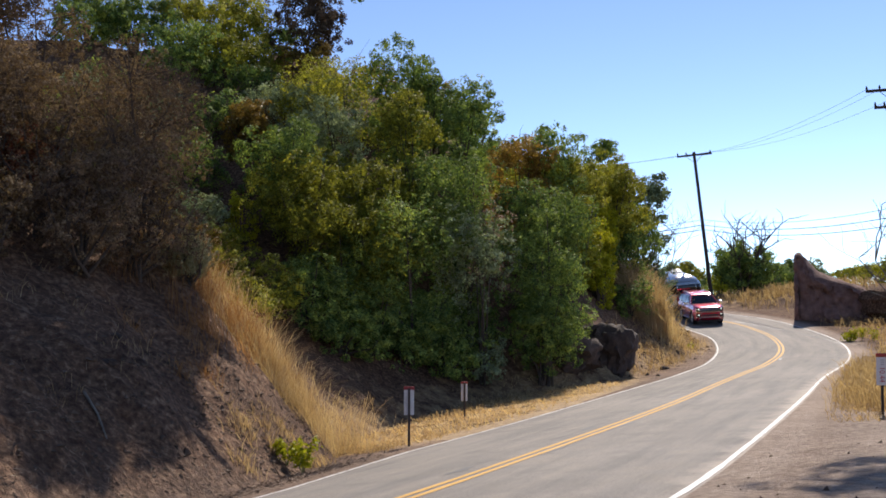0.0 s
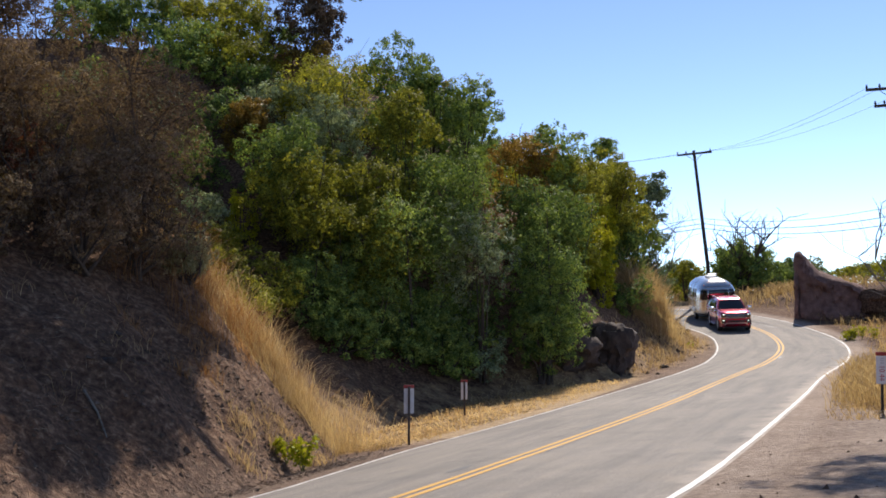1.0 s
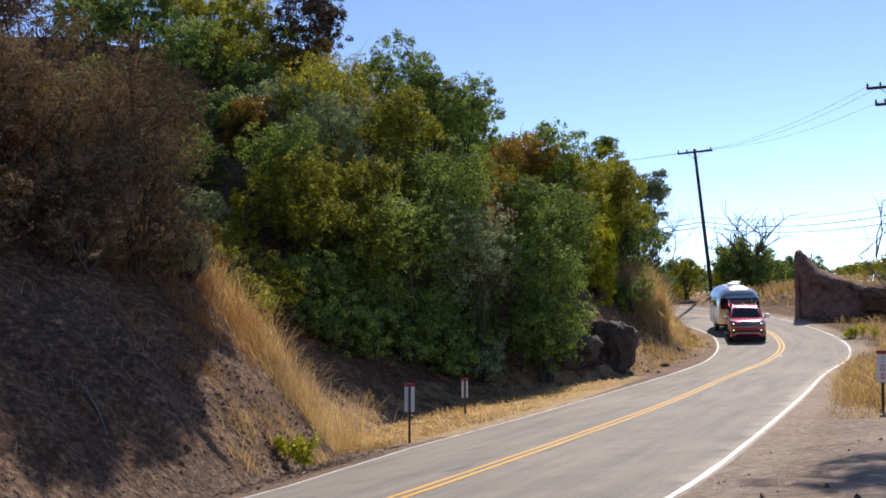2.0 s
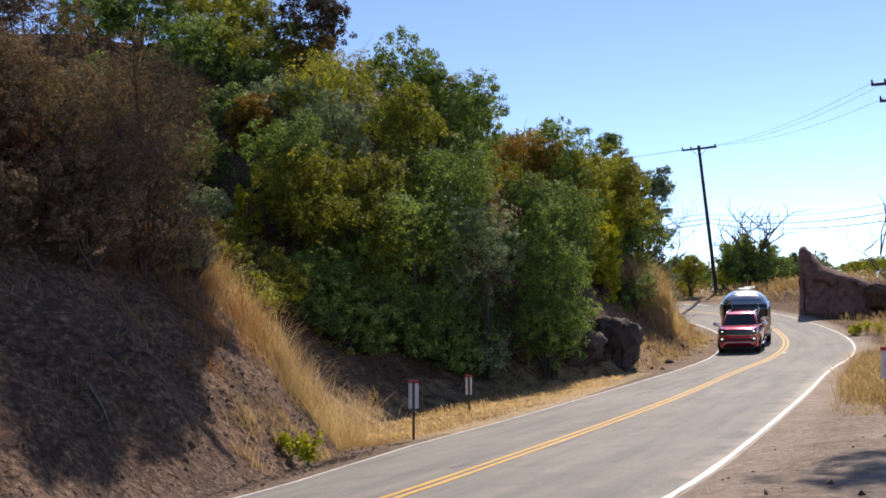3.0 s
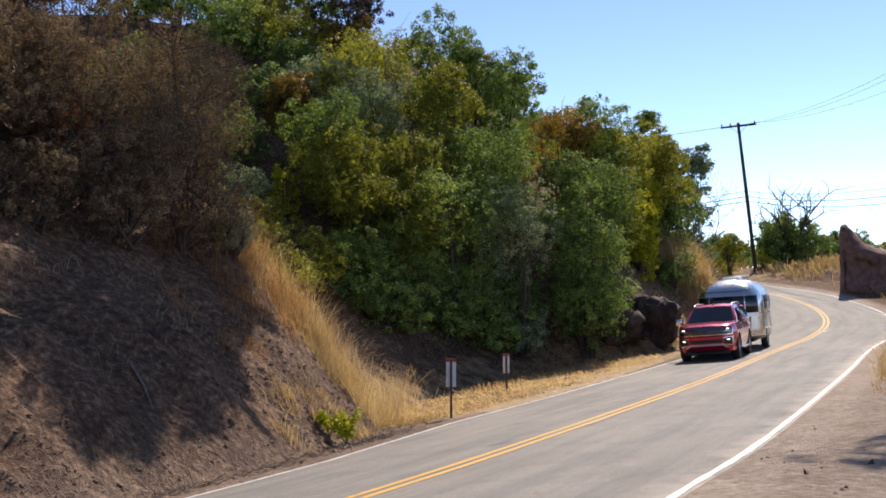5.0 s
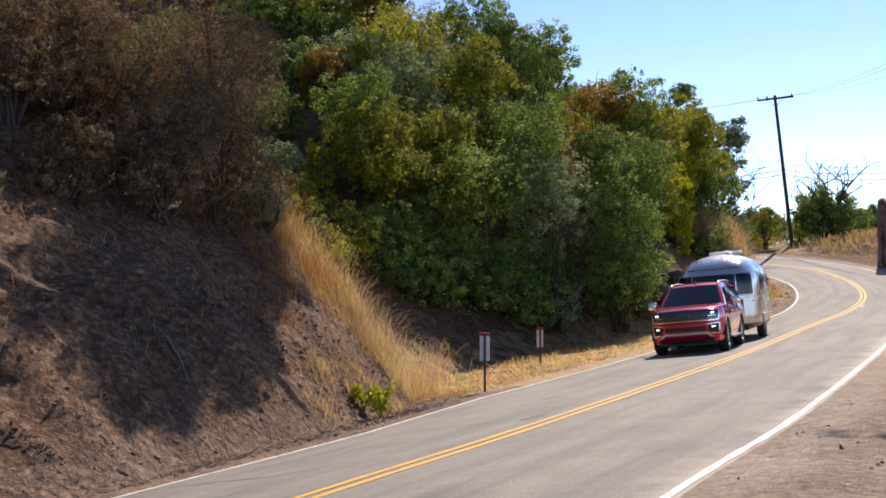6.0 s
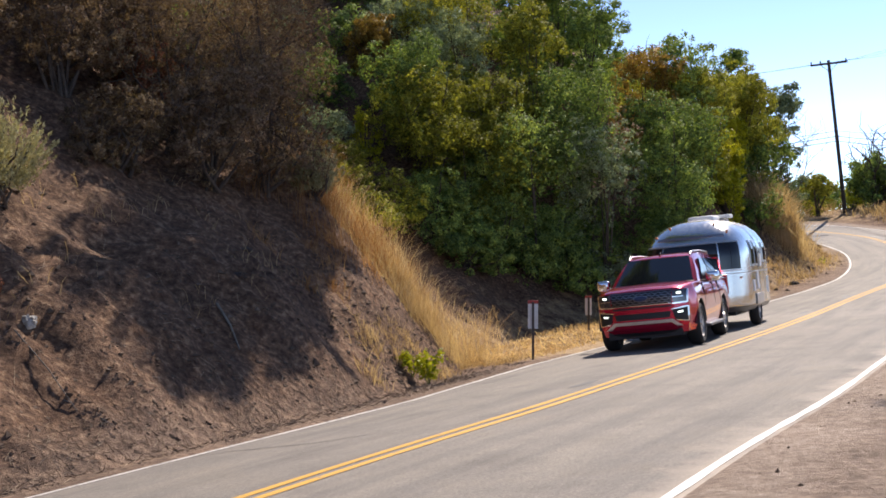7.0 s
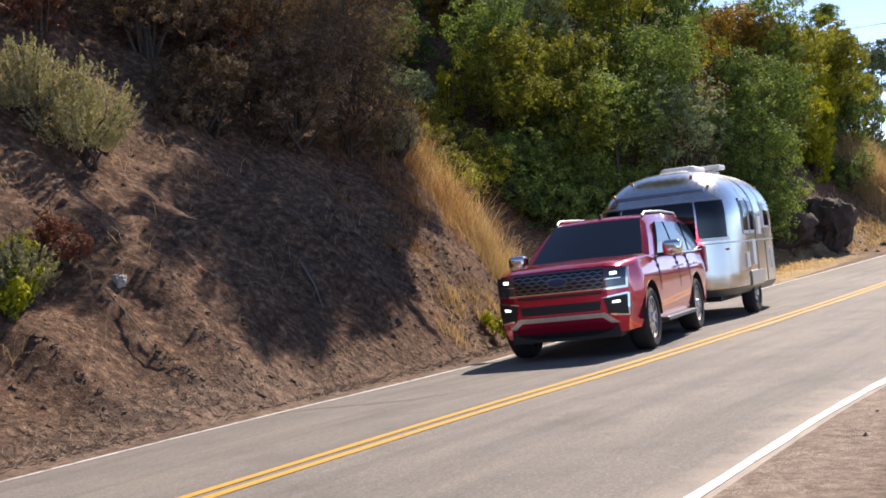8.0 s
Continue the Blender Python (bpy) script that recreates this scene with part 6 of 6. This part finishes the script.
def leafy_weed(x, y, tall, seed, kind, label):
    """A low weed: upright stalks with broad leaves."""
    rr = random.Random(seed)
    thing = tagged(new("weed"), label, "plant", "roadside weeds")
    thing.matrix_basis = pose(x, y, float(height(x, y)) - 0.02)
    stalks, lobes = [], []
    for k in range(9):
        a, q = rr.uniform(0, 6.28), rr.uniform(0.05, 0.5) * tall
        end = (math.cos(a) * q, math.sin(a) * q, tall * rr.uniform(0.6, 1.0))
        stalks.append([(0, 0, 0, 0.006), (end[0] * 0.4, end[1] * 0.4, end[2] * 0.6, 0.005), (*end, 0.003)])
        lobes += [(end[0] * u, end[1] * u, end[2] * u, 0.09 * tall + 0.03, 0.09 * tall + 0.03) for u in (0.5, 0.8, 1.0)]
    mesh_part("stem", tube_mesh("stem", stalks, LEAVES["green"], 4), thing)
    tagged(mesh_part("foliage", crown_mesh("foliage", lobes, 320, 0.075, LEAVES[kind], seed, 0.06), thing), "broad bright leaves", kind="stuff")
    return thing


leafy_weed(-2.45, 19.6, 0.55, 1, "lime", "bright green leafy weed at the bank's foot")
leafy_weed(-2.75, 19.9, 0.45, 2, "lime", "bright green leafy weed at the bank's foot")
leafy_weed(-6.95, 12.2, 0.5, 3, "lime", "yellow-green weed on the bank")
leafy_weed(-7.15, 12.6, 0.55, 4, "lime", "yellow-green weed on the bank")
leafy_weed(-6.85, 11.9, 0.4, 5, "lime", "yellow-green weed on the bank")
for k, (x, y) in enumerate([(22.5, 67.0), (23.1, 67.4), (23.5, 66.8)]):
    leafy_weed(x, y, 0.75, 20 + k, "lime", "yellow flowering weed on the verge")
def verge_tree():
    """The tall slender tree whose top shades the gravel."""
    thing = tagged(new("tree"), "tall slender tree on the dusty verge", "tree", "trees by the bend")
    thing.matrix_basis = pose(9.1, 22.4, float(height(9.1, 22.4)) - 0.2)
    mesh_part("trunk", tube_mesh("trunk", [[(0, 0, 0, 0.17), (0.1, 0, 3.5, 0.15), (-0.1, 0.1, 7.5, 0.12), (-0.3, 0, 12.5, 0.05)]], BARK, 9), thing, "slender trunk")
    rr, lobes = random.Random(12), []
    for _ in range(26):
        a, q = rr.uniform(0, 6.28), rr.uniform(0, 1) ** 0.6
        lobes.append((-0.2 + math.cos(a) * q * 1.5, math.sin(a) * q * 1.5, rr.uniform(9.6, 13.4), rr.uniform(0.4, 0.8), rr.uniform(0.4, 0.7)))
    mesh_part("crown", crown_mesh("crown", lobes, 7000, 0.12, LEAVES["green"], 56), thing)


verge_tree()


# ---- what moves ----
# seconds, metres along the road, metres to the hill side, degrees turned from the road's line
DRIVE = [
    (-3.0, 90.0, 1.6, 0.0), (-1.5, 82.2, 1.7, -4.0), (0.0, 75.0, 1.75, -21.0), (0.5, 72.4, 1.75, -9.0), (1.0, 69.4, 1.75, -3.0), (1.5, 65.7, 1.8, 1.0), (2.3, 58.9, 1.8, 2.5),
    (3.0, 52.5, 1.75, 3.5), (3.5, 48.3, 1.6, 3.7), (4.0, 44.2, 1.5, 3.5), (4.8, 37.1, 1.45, 2.0), (5.5, 30.9, 1.45, 1.5), (6.0, 26.3, 1.48, 2.2),
    (6.5, 21.7, 1.5, 3.0), (7.0, 17.4, 1.5, 4.0), (7.5, 13.25, 1.45, 5.5), (8.0, 9.0, 1.31, 7.0), (8.5, 4.8, 1.25, 7.0),
]


def glide(table, t):
    """All columns of a table at t, by a smooth curve through its rows."""
    a = np.array(table, float)
    i = int(np.clip(np.searchsorted(a[:, 0], t, "right") - 1, 0, len(a) - 2))
    slope = [(a[min(k + 1, len(a) - 1)] - a[max(k - 1, 0)])[1:] / (a[min(k + 1, len(a) - 1)] - a[max(k - 1, 0)])[0] for k in (i, i + 1)]
    h = a[i + 1, 0] - a[i, 0]
    u = (t - a[i, 0]) / h
    return (2 * u**3 - 3 * u**2 + 1) * a[i, 1:] + (u**3 - 2 * u**2 + u) * h * slope[0] + (-2 * u**3 + 3 * u**2) * a[i + 1, 1:] + (u**3 - u**2) * h * slope[1]


def on_road(s, d):
    """The place and heading (radians, driving towards the lens) at s along and d across."""
    p = np.array([np.interp(s, LINE_S, LINE[:, k]) for k in (0, 1)])
    t = np.array([np.interp(s - 1.5, LINE_S, LINE[:, k]) - np.interp(s + 1.5, LINE_S, LINE[:, k]) for k in (0, 1)])
    t /= np.linalg.norm(t)
    return p + d * np.array((t[1], -t[0])), math.atan2(t[1], t[0])


def seat(x, y, heading, lift=0.0):
    """The pose of a thing that stands on the road's grade and heads that way."""
    gx, gy = [float(base(x + a, y + b) - base(x - a, y - b)) for a, b in ((0.5, 0), (0, 0.5))]
    fw = Vector((math.cos(heading), math.sin(heading), gx * math.cos(heading) + gy * math.sin(heading))).normalized()
    up = Vector((-gx, -gy, 1)).normalized()
    left = up.cross(fw).normalized()
    up = fw.cross(left)
    return Matrix.Translation((x, y, float(base(x, y)) + lift)) @ Matrix((fw, left, up)).transposed().to_4x4()


def motions():
    step = 1 / FPS
    car_rows, trailer_rows = [], []
    axle = None
    rolled, spins = 0.0, []
    reach = -T_AXLE
    last = None
    for k in range(-3 * FPS, 8 * FPS + 1):
        t = k * step
        s, d, turn = glide(DRIVE, t)
        p, h = on_road(s, d)
        h += radians(turn)
        ball = p + np.array((math.cos(h), math.sin(h))) * -4.5
        if axle is None:
            axle = ball + np.array(on_road(s + 9, d)[0] - p) / 9 * reach
        way = ball - axle
        way /= np.linalg.norm(way)
        axle = ball - way * reach
        if last is not None:
            rolled += float(np.linalg.norm(p - last))
        last = p
        if k >= 0:
            hh = h
            car_rows.append((t, seat(p[0], p[1], hh)))
            swing = math.atan2(way[1], way[0]) + radians(2.5)
            swing = min(swing, float(np.interp(t, (0, 0.5, 1.0, 1.5, 2.2), (-1.45, -1.56, -1.58, -1.5, -1.3))))
            back = ball - reach * np.array((math.cos(swing), math.sin(swing)))
            trailer_rows.append((t, seat(back[0], back[1], swing) @ Matrix.Translation((reach, 0, 0))))
            spins.append((t, rolled))
    walk(suv, car_rows)
    walk(trailer, trailer_rows)
    for wheels, radius in ((suv_wheels, TYRE_R), (trailer_wheels, 0.36)):
        for wheel in wheels:
            at = wheel.location.copy()
            walk(wheel, [(t, Matrix.Translation(at) @ Matrix.Rotation(r / radius, 4, "Y")) for t, r in spins])


motions()
